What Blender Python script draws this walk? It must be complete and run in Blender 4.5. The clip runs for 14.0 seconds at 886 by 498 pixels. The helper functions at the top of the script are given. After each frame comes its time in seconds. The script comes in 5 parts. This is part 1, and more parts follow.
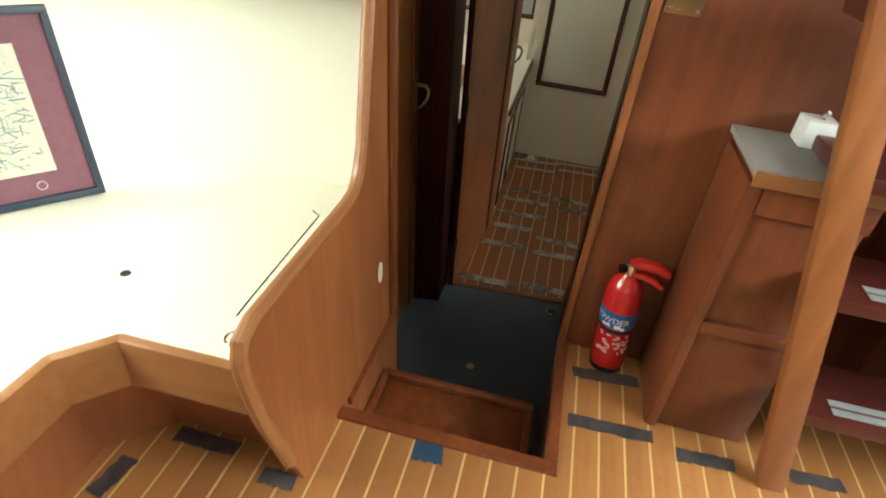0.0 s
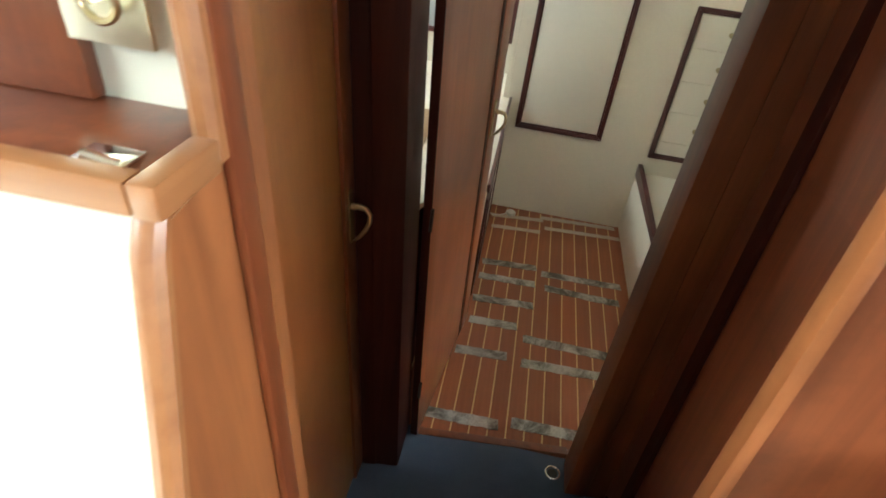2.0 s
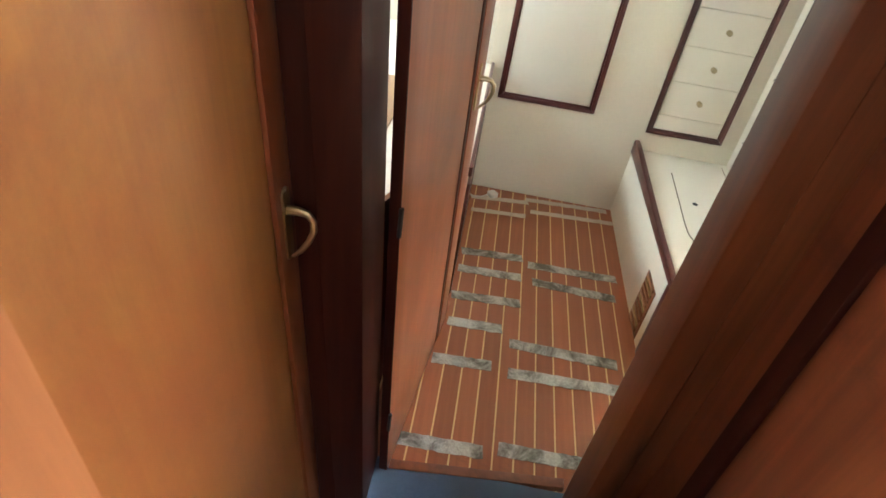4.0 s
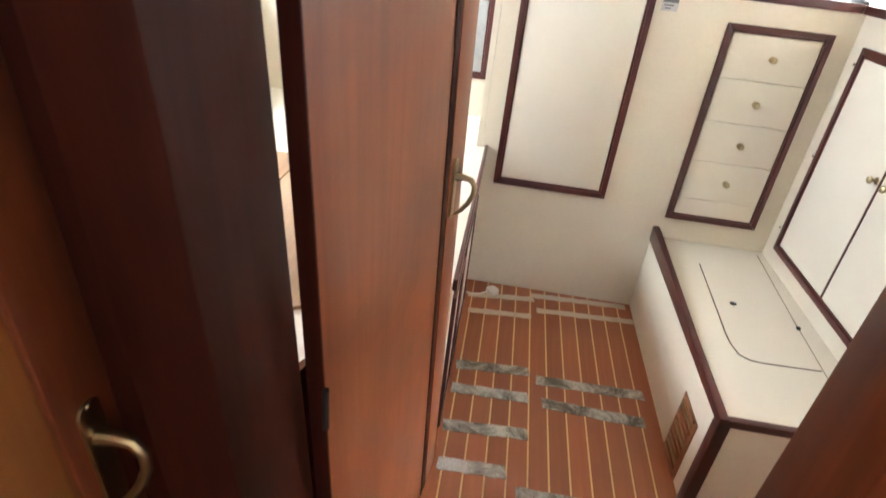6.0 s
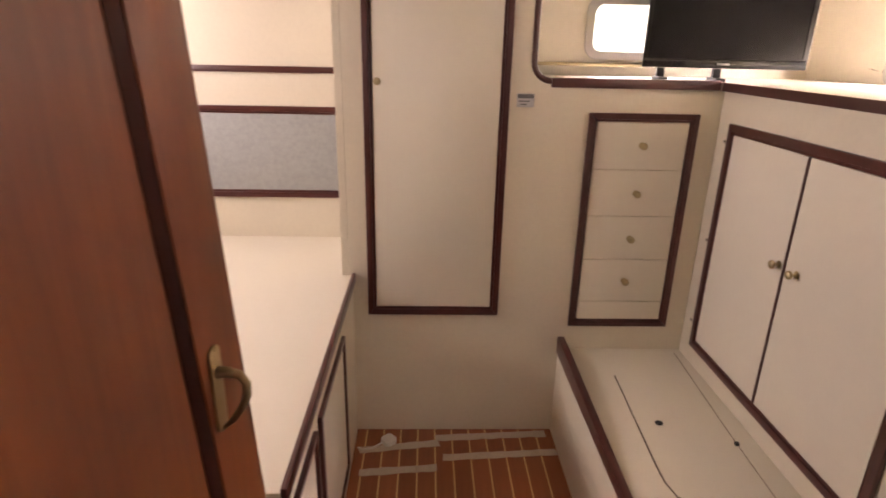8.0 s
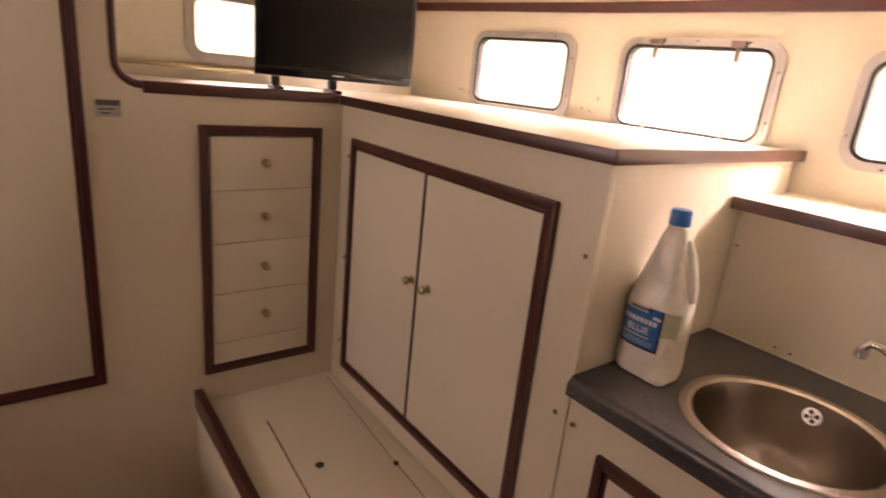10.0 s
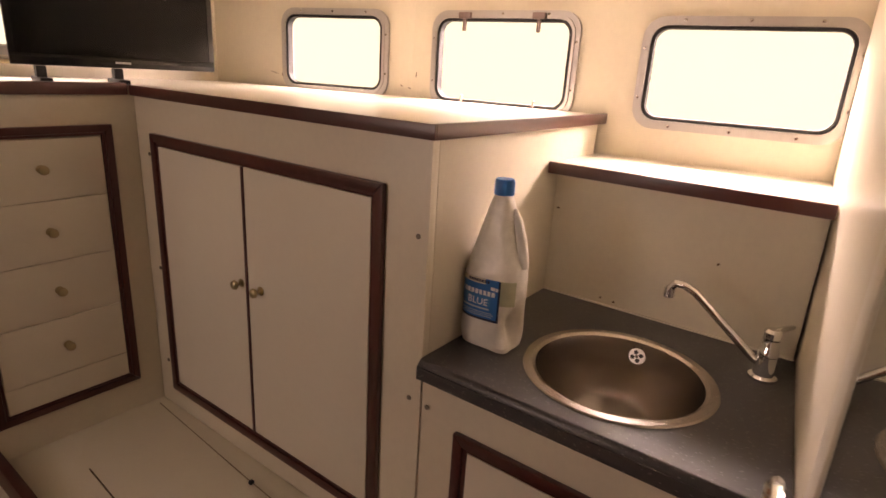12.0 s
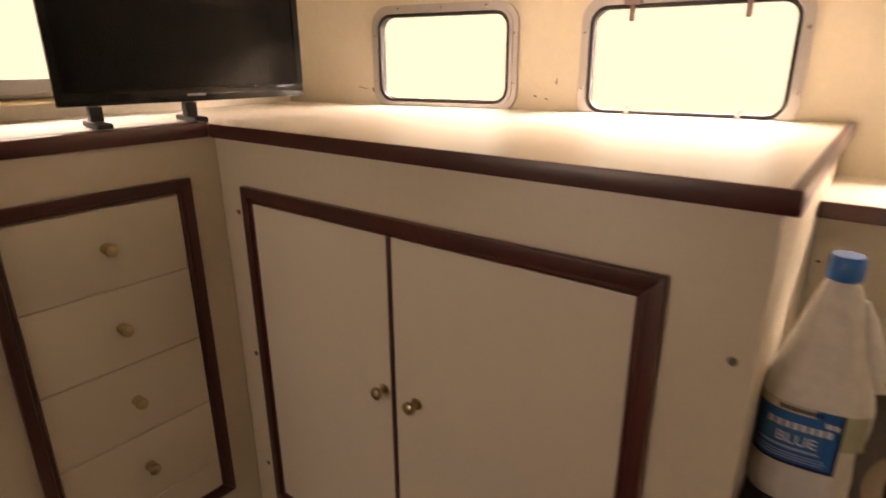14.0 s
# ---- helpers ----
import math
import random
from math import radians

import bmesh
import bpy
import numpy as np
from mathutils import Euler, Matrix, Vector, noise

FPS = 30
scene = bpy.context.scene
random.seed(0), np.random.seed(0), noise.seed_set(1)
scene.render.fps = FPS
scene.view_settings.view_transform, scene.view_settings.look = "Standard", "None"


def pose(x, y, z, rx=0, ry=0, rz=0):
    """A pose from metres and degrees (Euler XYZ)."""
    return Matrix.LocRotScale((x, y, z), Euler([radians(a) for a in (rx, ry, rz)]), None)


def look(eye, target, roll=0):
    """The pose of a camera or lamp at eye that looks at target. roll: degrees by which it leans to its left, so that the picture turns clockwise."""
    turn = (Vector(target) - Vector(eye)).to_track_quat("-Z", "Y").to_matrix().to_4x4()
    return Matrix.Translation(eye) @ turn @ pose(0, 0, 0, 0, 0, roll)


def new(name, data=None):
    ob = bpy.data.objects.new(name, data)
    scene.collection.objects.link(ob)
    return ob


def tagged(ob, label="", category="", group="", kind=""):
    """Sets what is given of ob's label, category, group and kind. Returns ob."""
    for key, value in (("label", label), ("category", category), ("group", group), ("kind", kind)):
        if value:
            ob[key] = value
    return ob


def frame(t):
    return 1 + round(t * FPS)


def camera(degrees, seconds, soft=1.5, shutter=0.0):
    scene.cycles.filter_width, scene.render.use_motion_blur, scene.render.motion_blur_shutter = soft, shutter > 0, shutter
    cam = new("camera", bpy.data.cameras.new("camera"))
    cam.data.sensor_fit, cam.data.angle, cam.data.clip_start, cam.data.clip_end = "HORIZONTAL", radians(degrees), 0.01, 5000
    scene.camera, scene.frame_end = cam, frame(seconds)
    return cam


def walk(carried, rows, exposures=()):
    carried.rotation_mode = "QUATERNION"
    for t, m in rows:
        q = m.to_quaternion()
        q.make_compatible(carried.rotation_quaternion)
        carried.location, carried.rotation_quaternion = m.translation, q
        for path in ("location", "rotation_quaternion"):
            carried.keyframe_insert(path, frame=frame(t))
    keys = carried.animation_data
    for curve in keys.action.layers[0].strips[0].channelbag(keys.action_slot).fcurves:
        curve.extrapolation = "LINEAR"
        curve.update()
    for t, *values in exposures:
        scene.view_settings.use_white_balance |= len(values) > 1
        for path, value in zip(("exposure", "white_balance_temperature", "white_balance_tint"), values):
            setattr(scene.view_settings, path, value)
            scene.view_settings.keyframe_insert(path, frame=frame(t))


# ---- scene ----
cam = camera(76.0, 14.0, 1.6, 0.4)
PATH = [
    (0, (0.086, 0.098, 1.11), (-0.205, 1.739, 0.005), 6.6),
    (0.5, (0.026, 0.315, 1.123), (-0.247, 1.954, 0.009), 6.1),
    (1, (0.0, 0.607, 1.117), (-0.248, 2.251, 0.004), 6.6),
    (1.5, (-0.033, 0.803, 1.127), (-0.272, 2.447, 0.013), 6.7),
    (2, (-0.089, 0.98, 1.134), (-0.263, 2.623, 0.008), 7.6),
    (2.5, (-0.082, 1.096, 1.151), (-0.197, 2.742, 0.02), 7.9),
    (4.8, (-0.149, 1.446, 0.944), (-0.212, 3.027, -0.28), 9.5),
    (5, (-0.147, 1.49, 0.947), (-0.219, 3.07, -0.278), 9.5),
    (5.5, (-0.135, 1.636, 0.886), (-0.234, 3.263, -0.272), 9.1),
    (6, (-0.088, 1.725, 0.917), (-0.238, 3.451, -0.083), 6.4),
    (6.5, (-0.067, 1.794, 0.893), (-0.231, 3.597, 0.044), 5.2),
    (7, (-0.044, 1.916, 0.894), (-0.163, 3.778, 0.172), 2.9),
    (7.2, (-0.016, 1.962, 0.887), (-0.109, 3.838, 0.202), 2.1),
    (9.3, (0.206, 2.315, 0.895), (0.918, 4.079, 0.277), 5.2),
    (9.5, (0.196, 2.339, 0.891), (1.062, 4.035, 0.282), 5.9),
    (10, (0.221, 2.329, 0.901), (1.403, 3.831, 0.312), 5.9),
    (10.5, (0.249, 2.312, 0.899), (1.581, 3.682, 0.307), 5.1),
    (11, (0.264, 2.286, 0.895), (1.712, 3.529, 0.297), 4.6),
    (11.5, (0.269, 2.272, 0.899), (1.788, 3.424, 0.297), 4.4),
    (12, (0.282, 2.349, 0.894), (1.832, 3.46, 0.291), 3.5),
    (12.5, (0.284, 2.426, 0.889), (1.833, 3.536, 0.282), 2.8),
    (13, (0.321, 2.546, 0.891), (1.862, 3.665, 0.278), 1.2),
    (13.5, (0.382, 2.702, 0.892), (1.913, 3.83, 0.272), 0.0),
    (14, (0.417, 2.889, 0.928), (1.917, 4.05, 0.293), -0.3),
]
EXPOSURES = [(0, 0.25, 6600, 0), (1.5, 0.7, 6400, 2), (2.2, 1.3, 5600, 2), (2.7, 1.65, 5350, 1), (4.8, 2.1, 5700, 7), (5.6, 2.15, 5700, 10), (6.5, 1.8, 6000, 18), (7.2, 1.35, 6500, 27), (9.3, 0.25, 8600, 43), (11, -0.2, 8800, 42), (12.5, -0.35, 9100, 40), (14, -0.45, 9500, 36)]
walk(cam, [(t, look(eye, target, roll)) for t, eye, target, roll in PATH], EXPOSURES)

# ---- world and light ----
world = bpy.data.worlds.new("world")
scene.world = world
world.use_nodes = True
wn = world.node_tree
sky = wn.nodes.new("ShaderNodeTexSky")
sky.sky_type = "NISHITA"
sky.sun_disc = False
sky.sun_elevation, sky.sun_rotation = radians(52), radians(250)
wn.links.new(sky.outputs["Color"], wn.nodes["Background"].inputs["Color"])
wn.nodes["Background"].inputs["Strength"].default_value = 0.12


def window_lamp(name, place, target, width, height, watts, color=(1, 1, 1), spread=180):
    lamp = bpy.data.lights.new(name, "AREA")
    lamp.shape, lamp.size, lamp.size_y, lamp.energy, lamp.color = "RECTANGLE", width, height, watts, color
    lamp.spread = radians(spread)
    ob = new(name, lamp)
    ob.matrix_world = look(place, target)
    return tagged(ob, "area lamp standing in for daylight at an opening", "light", kind="structure")


# saloon lamps at assumed, unseen window openings; the fore one is added fill
window_lamp("window_light_port", (-1.88, 0.3, 1.45), (-0.9, 0.6, 0.3), 1.6, 0.7, 28, (0.95, 0.99, 0.95), 110)
window_lamp("window_light_fore", (0.3, -2.3, 1.5), (0.0, 1.0, 0.1), 2.2, 0.7, 6)
window_lamp("window_light_starboard", (2.05, 0.5, 1.5), (-0.3, 1.15, 0.2), 1.3, 0.6, 42, (1, 1, 1), 150)
# the sky above the cabin windows: it shines down through the openings
window_lamp("cabin_window_light_a", (2.25, 4.03, 1.46), (1.45, 3.85, 0.8), 0.8, 0.55, 56, (0.98, 0.98, 1))
window_lamp("cabin_window_light_b", (2.36, 3.34, 1.46), (1.5, 3.25, 0.8), 0.8, 0.55, 66, (0.98, 0.98, 1))
window_lamp("cabin_window_light_c", (2.42, 2.62, 1.46), (1.55, 2.62, 0.8), 1.5, 0.55, 165, (0.98, 0.98, 1))
window_lamp("recess_window_light", (0.935, 5.0, 1.5), (0.935, 4.3, 0.85), 0.8, 0.5, 50, (0.98, 0.98, 1))
window_lamp("cabin_window_light_port", (-1.458, 3.75, 0.95), (1.1, 3.55, 0.62), 0.98, 0.28, 7.5, (1, 1, 1), 165)

# ---- materials ----


def shader(name):
    m = bpy.data.materials.new(name)
    m.use_nodes = True
    t = m.node_tree
    return m, t, t.nodes["Principled BSDF"]


def node(t, kind, **values):
    n = t.nodes.new(kind)
    for key, value in values.items():
        n.inputs[key.replace("_", " ")].default_value = value
    return n


def ramp(t, fac, stops):
    r = t.nodes.new("ShaderNodeValToRGB")
    while len(r.color_ramp.elements) < len(stops):
        r.color_ramp.elements.new(0.5)
    for e, (p, c) in zip(r.color_ramp.elements, stops):
        e.position, e.color = p, (*c, 1)
    t.links.new(fac, r.inputs["Fac"])
    return r.outputs["Color"]


def coords(t, scale):
    c = t.nodes.new("ShaderNodeTexCoord")
    g = t.nodes.new("ShaderNodeMapping")
    g.inputs["Scale"].default_value = scale
    t.links.new(c.outputs["Object"], g.inputs["Vector"])
    return g.outputs["Vector"]


def noise_tex(t, vector, scale, detail=4.0, rough=0.55, distort=0.0):
    n = node(t, "ShaderNodeTexNoise", Scale=scale, Detail=detail, Roughness=rough, Distortion=distort)
    t.links.new(vector, n.inputs["Vector"])
    return n.outputs["Fac"]


def mix(t, fac, a, b, mode="MIX"):
    m = t.nodes.new("ShaderNodeMix")
    m.data_type, m.blend_type = "RGBA", mode
    for value, slot in ((fac, m.inputs[0]), (a, m.inputs[6]), (b, m.inputs[7])):
        if hasattr(value, "node"):
            t.links.new(value, slot)
        elif isinstance(value, tuple):
            slot.default_value = (*value, 1)
        else:
            slot.default_value = value
    return m.outputs[2]


def bump(t, p, height, strength, distance=0.002):
    b = node(t, "ShaderNodeBump", Strength=strength, Distance=distance)
    t.links.new(height, b.inputs["Height"])
    t.links.new(b.outputs["Normal"], p.inputs["Normal"])


def wood(name, light, dark, grain="z", rough=0.35, coat=0.4, vary=0.0, figure=1.0, spec=0.5):
    """Varnished timber; the grain runs along the named axis."""
    m, t, p = shader(name)
    long, fine = 1.6, 38.0
    sc = {"x": (long, fine, fine), "y": (fine, long, fine), "z": (fine, fine, long)}[grain]
    v = coords(t, sc)
    fine_n = noise_tex(t, v, 1.0 * figure, 6, 0.6, 0.4)
    sc2 = {"x": (0.7, 6, 6), "y": (6, 0.7, 6), "z": (6, 6, 0.7)}[grain]
    broad = noise_tex(t, coords(t, sc2), 1.3, 3, 0.5, 0.8)
    c1 = ramp(t, fine_n, [(0.3, dark), (0.62, light)])
    mid = tuple((a + b) / 2 for a, b in zip(light, dark))
    c2 = ramp(t, broad, [(0.3, tuple(0.35 * a + 0.65 * b for a, b in zip(light, dark))), (0.48, mid), (0.66, light)])
    c = mix(t, 0.55, c1, c2)
    blotch = noise_tex(t, coords(t, (1, 1, 1)), 2.2, 3)
    c = mix(t, ramp(t, blotch, [(0.42, (0, 0, 0)), (0.75, (0.5, 0.5, 0.5))]), c, dark)
    if vary:
        info = t.nodes.new("ShaderNodeObjectInfo")
        hsv = t.nodes.new("ShaderNodeHueSaturation")
        mr = node(t, "ShaderNodeMapRange", To_Min=1 - vary, To_Max=1 + vary)
        t.links.new(info.outputs["Random"], mr.inputs["Value"])
        t.links.new(mr.outputs["Result"], hsv.inputs["Value"])
        t.links.new(c, hsv.inputs["Color"])
        c = hsv.outputs["Color"]
    t.links.new(c, p.inputs["Base Color"])
    rr = node(t, "ShaderNodeMapRange", To_Min=rough - 0.08, To_Max=rough + 0.12)
    t.links.new(blotch, rr.inputs["Value"])
    t.links.new(rr.outputs["Result"], p.inputs["Roughness"])
    p.inputs["Coat Weight"].default_value = coat
    p.inputs["Coat Roughness"].default_value = 0.3
    p.inputs["Specular IOR Level"].default_value = spec
    bump(t, p, fine_n, 0.12, 0.001)
    return m


def scuffed(material, scale, low, high, color, amount):
    """Adds worn, greyish patches to a timber."""
    t = material.node_tree
    p = t.nodes["Principled BSDF"]
    link = p.inputs["Base Color"].links[0]
    old = link.from_socket
    n = noise_tex(t, coords(t, (1, 1, 1)), scale, 7, 0.7, 0.5)
    mask = ramp(t, n, [(low, (0, 0, 0)), (high, (amount,) * 3)])
    t.links.new(mix(t, mask, old, color), p.inputs["Base Color"])


def paint(name, color, rough=0.4, dirt=0.06, specks=0.0):
    m, t, p = shader(name)
    v = coords(t, (1, 1, 1))
    broad = noise_tex(t, v, 1.7, 2, 0.5)
    fine = noise_tex(t, v, 60, 3, 0.6)
    low = tuple(c * (1 - dirt * 1.8) for c in color)
    c = ramp(t, broad, [(0.15, low), (0.85, color)])
    c = mix(t, dirt, c, ramp(t, fine, [(0.35, tuple(q * 0.7 for q in color)), (0.6, color)]))
    if specks:
        vor = node(t, "ShaderNodeTexVoronoi", Scale=1.0)
        t.links.new(coords(t, (260, 70, 200)), vor.inputs["Vector"])
        c = mix(t, ramp(t, vor.outputs["Distance"], [(0.0, (specks,) * 3), (0.2, (0, 0, 0))]), c, (0.45, 0.45, 0.46))
    t.links.new(c, p.inputs["Base Color"])
    mr = node(t, "ShaderNodeMapRange", To_Min=rough - 0.03, To_Max=rough + 0.04)
    t.links.new(broad, mr.inputs["Value"])
    t.links.new(mr.outputs["Result"], p.inputs["Roughness"])
    bump(t, p, fine, 0.06, 0.001)
    return m


def metal(name, color, rough=0.2, brushed=0.0):
    m, t, p = shader(name)
    p.inputs["Metallic"].default_value = 1
    v = coords(t, (1, 1, 1))
    n = noise_tex(t, v, 45, 4)
    t.links.new(ramp(t, n, [(0.2, tuple(c * 0.9 for c in color)), (0.8, color)]), p.inputs["Base Color"])
    mr = node(t, "ShaderNodeMapRange", To_Min=max(rough - 0.03, 0.03), To_Max=rough + 0.04)
    t.links.new(n, mr.inputs["Value"])
    t.links.new(mr.outputs["Result"], p.inputs["Roughness"])
    p.inputs["Anisotropic"].default_value = brushed
    return m


def plain(name, color, rough=0.5, **extra):
    m, t, p = shader(name)
    n = noise_tex(t, coords(t, (1, 1, 1)), 55, 4)
    t.links.new(ramp(t, n, [(0.25, tuple(c * 0.85 for c in color)), (0.7, color)]), p.inputs["Base Color"])
    p.inputs["Roughness"].default_value = rough
    for key, value in extra.items():
        p.inputs[key.replace("_", " ")].default_value = value
    return m


def carpet(name, color):
    m, t, p = shader(name)
    v = coords(t, (1, 1, 1))
    n = noise_tex(t, v, 420, 3, 0.8)
    w = noise_tex(t, v, 5, 4, 0.6)
    c = ramp(t, n, [(0.3, tuple(q * 0.55 for q in color)), (0.7, tuple(q * 1.3 for q in color))])
    c = mix(t, ramp(t, w, [(0.5, (0, 0, 0)), (0.8, (0.5, 0.5, 0.5))]), c, tuple(q * 1.7 + 0.01 for q in color))
    t.links.new(c, p.inputs["Base Color"])
    p.inputs["Roughness"].default_value = 0.95
    p.inputs["Sheen Weight"].default_value = 0.3
    bump(t, p, n, 0.6, 0.004)
    return m


def tape_material(name, light, dark, lo, hi):
    """Worn adhesive tape: pale film with torn, dirty patches."""
    m, t, p = shader(name)
    v = coords(t, (1, 1, 1))
    n = noise_tex(t, v, 9, 7, 0.72, 0.6)
    f = noise_tex(t, v, 160, 4, 0.7)
    c = ramp(t, n, [(lo, dark), (hi, light)])
    c = mix(t, ramp(t, f, [(0.4, (0.35,) * 3), (0.65, (0, 0, 0))]), c, dark)
    t.links.new(c, p.inputs["Base Color"])
    p.inputs["Roughness"].default_value = 0.6
    bump(t, p, f, 0.4, 0.002)
    return m


MAHOGANY = wood("mahogany_varnish", (0.26, 0.072, 0.023), (0.075, 0.018, 0.008), "z", 0.32, 0.5)
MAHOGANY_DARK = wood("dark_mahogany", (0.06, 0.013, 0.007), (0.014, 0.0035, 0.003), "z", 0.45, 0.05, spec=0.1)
MAHOGANY_MID = wood("brown_mahogany", (0.27, 0.085, 0.028), (0.03, 0.008, 0.005), "z", 0.4, 0.2, figure=0.4, spec=0.3)
MAHOGANY_DOOR = wood("sapele_door", (0.37, 0.155, 0.036), (0.23, 0.077, 0.018), "z", 0.34, 0.2)
SAPELE = wood("sapele_leaf", (0.33, 0.095, 0.03), (0.15, 0.037, 0.013), "z", 0.33, 0.22)
TEAK = wood("teak_panel", (0.39, 0.145, 0.048), (0.14, 0.04, 0.014), "z", 0.38, 0.3, figure=0.8)
TEAK_X = wood("teak_rail", (0.38, 0.175, 0.066), (0.22, 0.08, 0.028), "x", 0.36, 0.4)
TEAK_Y = wood("teak_edge", (0.36, 0.16, 0.06), (0.2, 0.07, 0.025), "y", 0.34, 0.5)
TRIM = wood("red_brown_trim", (0.1, 0.02, 0.015), (0.036, 0.008, 0.007), "z", 0.33, 0.4)
TRIM_X = wood("red_brown_trim_x", (0.1, 0.02, 0.015), (0.036, 0.008, 0.007), "x", 0.33, 0.4)
TRIM_Y = wood("red_brown_trim_y", (0.1, 0.02, 0.015), (0.036, 0.008, 0.007), "y", 0.33, 0.4)
BULKHEAD = wood("saloon_bulkhead_veneer", (0.235, 0.068, 0.024), (0.1, 0.026, 0.011), "z", 0.34, 0.3)
SETTEE_FRONT = wood("settee_front_veneer", (0.36, 0.125, 0.05), (0.19, 0.058, 0.024), "z", 0.36, 0.3)
PLANK = wood("saloon_plank", (0.46, 0.22, 0.075), (0.3, 0.115, 0.036), "y", 0.4, 0.3, 0.16)
PLANK_C = wood("cabin_plank", (0.34, 0.105, 0.037), (0.21, 0.058, 0.021), "y", 0.42, 0.15, 0.14)
scuffed(PLANK, 4.5, 0.56, 0.7, (0.3, 0.25, 0.2), 0.6)
scuffed(PLANK, 9, 0.62, 0.74, (0.09, 0.05, 0.03), 0.8)
scuffed(PLANK_C, 7, 0.62, 0.75, (0.1, 0.05, 0.03), 0.5)
scuffed(TEAK, 3.0, 0.5, 0.72, (0.2, 0.07, 0.025), 0.7)
scuffed(BULKHEAD, 2.2, 0.48, 0.68, (0.075, 0.019, 0.009), 0.75)
scuffed(SAPELE, 2.6, 0.46, 0.7, (0.12, 0.03, 0.015), 0.6)
scuffed(MAHOGANY_DOOR, 2.2, 0.45, 0.68, (0.15, 0.042, 0.016), 0.7)
scuffed(MAHOGANY_DOOR, 1.5, 0.46, 0.64, (0.31, 0.082, 0.022), 0.6)
scuffed(MAHOGANY, 5.0, 0.55, 0.72, (0.06, 0.014, 0.008), 0.7)
HOLLY = wood("pale_inlay", (0.74, 0.54, 0.25), (0.6, 0.38, 0.15), "y", 0.4, 0.3)
CREAM = paint("cream_paint", (0.8, 0.735, 0.6), 0.38, 0.085)
CREAM_DOOR = paint("cream_door_paint", (0.79, 0.74, 0.63), 0.3, 0.04)
WHITE = paint("white_gelcoat", (0.82, 0.81, 0.69), 0.3, 0.03)
LINING = paint("beige_lining", (0.47, 0.38, 0.29), 0.6, 0.12)
CARPET = carpet("blue_grey_carpet", (0.045, 0.076, 0.135))
WORKTOP = paint("dark_speckled_laminate", (0.075, 0.072, 0.074), 0.34, 0.2, 0.65)
STEEL = metal("brushed_steel", (0.5, 0.45, 0.41), 0.24, 0.7)
CHROME = metal("chrome", (0.8, 0.8, 0.8), 0.1)
BRASS = metal("old_brass", (0.5, 0.41, 0.25), 0.3)
ALUMINIUM = metal("window_aluminium", (0.56, 0.53, 0.5), 0.42)
BLACK = plain("black_gloss_plastic", (0.008, 0.008, 0.01), 0.12)
BLACK_MATT = plain("black_rubber", (0.012, 0.012, 0.013), 0.5)
RED = plain("red_enamel", (0.55, 0.018, 0.022), 0.25, Coat_Weight=0.6)
TAPE_GREY = tape_material("worn_grey_tape", (0.58, 0.58, 0.56), (0.1, 0.09, 0.08), 0.4, 0.58)
TAPE_PALE = tape_material("pale_tape", (0.56, 0.5, 0.43), (0.35, 0.26, 0.19), 0.25, 0.45)
TAPE_DARK = tape_material("dark_tape", (0.1, 0.085, 0.085), (0.03, 0.028, 0.035), 0.3, 0.6)

# ---- mesh helpers ----
LEAN = 0.0
RAKE = 0.0


def cube(a, b, bev=0.0, seg=2):
    """A bmesh of a box from corner a to corner b."""
    bm = bmesh.new()
    bmesh.ops.create_cube(bm, size=1)
    for v in bm.verts:
        v.co = Vector([(p + q) / 2 + c * (q - p) for p, q, c in zip(a, b, v.co)])
    if bev:
        bmesh.ops.bevel(bm, geom=list(bm.edges), offset=bev, segments=seg, profile=0.6, affect="EDGES")
    return bm


def join(*bms):
    """One bmesh of several."""
    out = bms[0]
    for b in bms[1:]:
        me = bpy.data.meshes.new("tmp")
        b.to_mesh(me)
        b.free()
        out.from_mesh(me)
        bpy.data.meshes.remove(me)
    return out


def moved(bm, m):
    bmesh.ops.transform(bm, matrix=m, verts=bm.verts)
    return bm


def slab(outline, axis, lo, hi, bev=0.0):
    """A flat plate: an outline in two coordinates, pushed from lo to hi along the named axis."""
    bm = bmesh.new()
    put = {"x": lambda u, v, w: (w, u, v), "y": lambda u, v, w: (u, w, v), "z": lambda u, v, w: (u, v, w)}[axis]
    face = bm.faces.new([bm.verts.new(put(u, v, lo)) for u, v in outline])
    ext = bmesh.ops.extrude_face_region(bm, geom=[face])
    step = Vector(put(0, 0, hi - lo))
    bmesh.ops.translate(bm, vec=step, verts=[v for v in ext["geom"] if isinstance(v, bmesh.types.BMVert)])
    bmesh.ops.recalc_face_normals(bm, faces=bm.faces)
    if bev:
        bmesh.ops.bevel(bm, geom=list(bm.edges), offset=bev, segments=2, profile=0.6, affect="EDGES")
    return bm


def rounded(w, h, r, n=6, cx=0.0, cy=0.0):
    """Outline of a rounded rectangle."""
    pts = []
    for sx, sy, a0 in ((1, 1, 0), (-1, 1, 90), (-1, -1, 180), (1, -1, 270)):
        for k in range(n + 1):
            a = radians(a0 + 90 * k / n)
            pts.append((cx + sx * (w / 2 - r) + r * math.cos(a), cy + sy * (h / 2 - r) + r * math.sin(a)))
    return pts


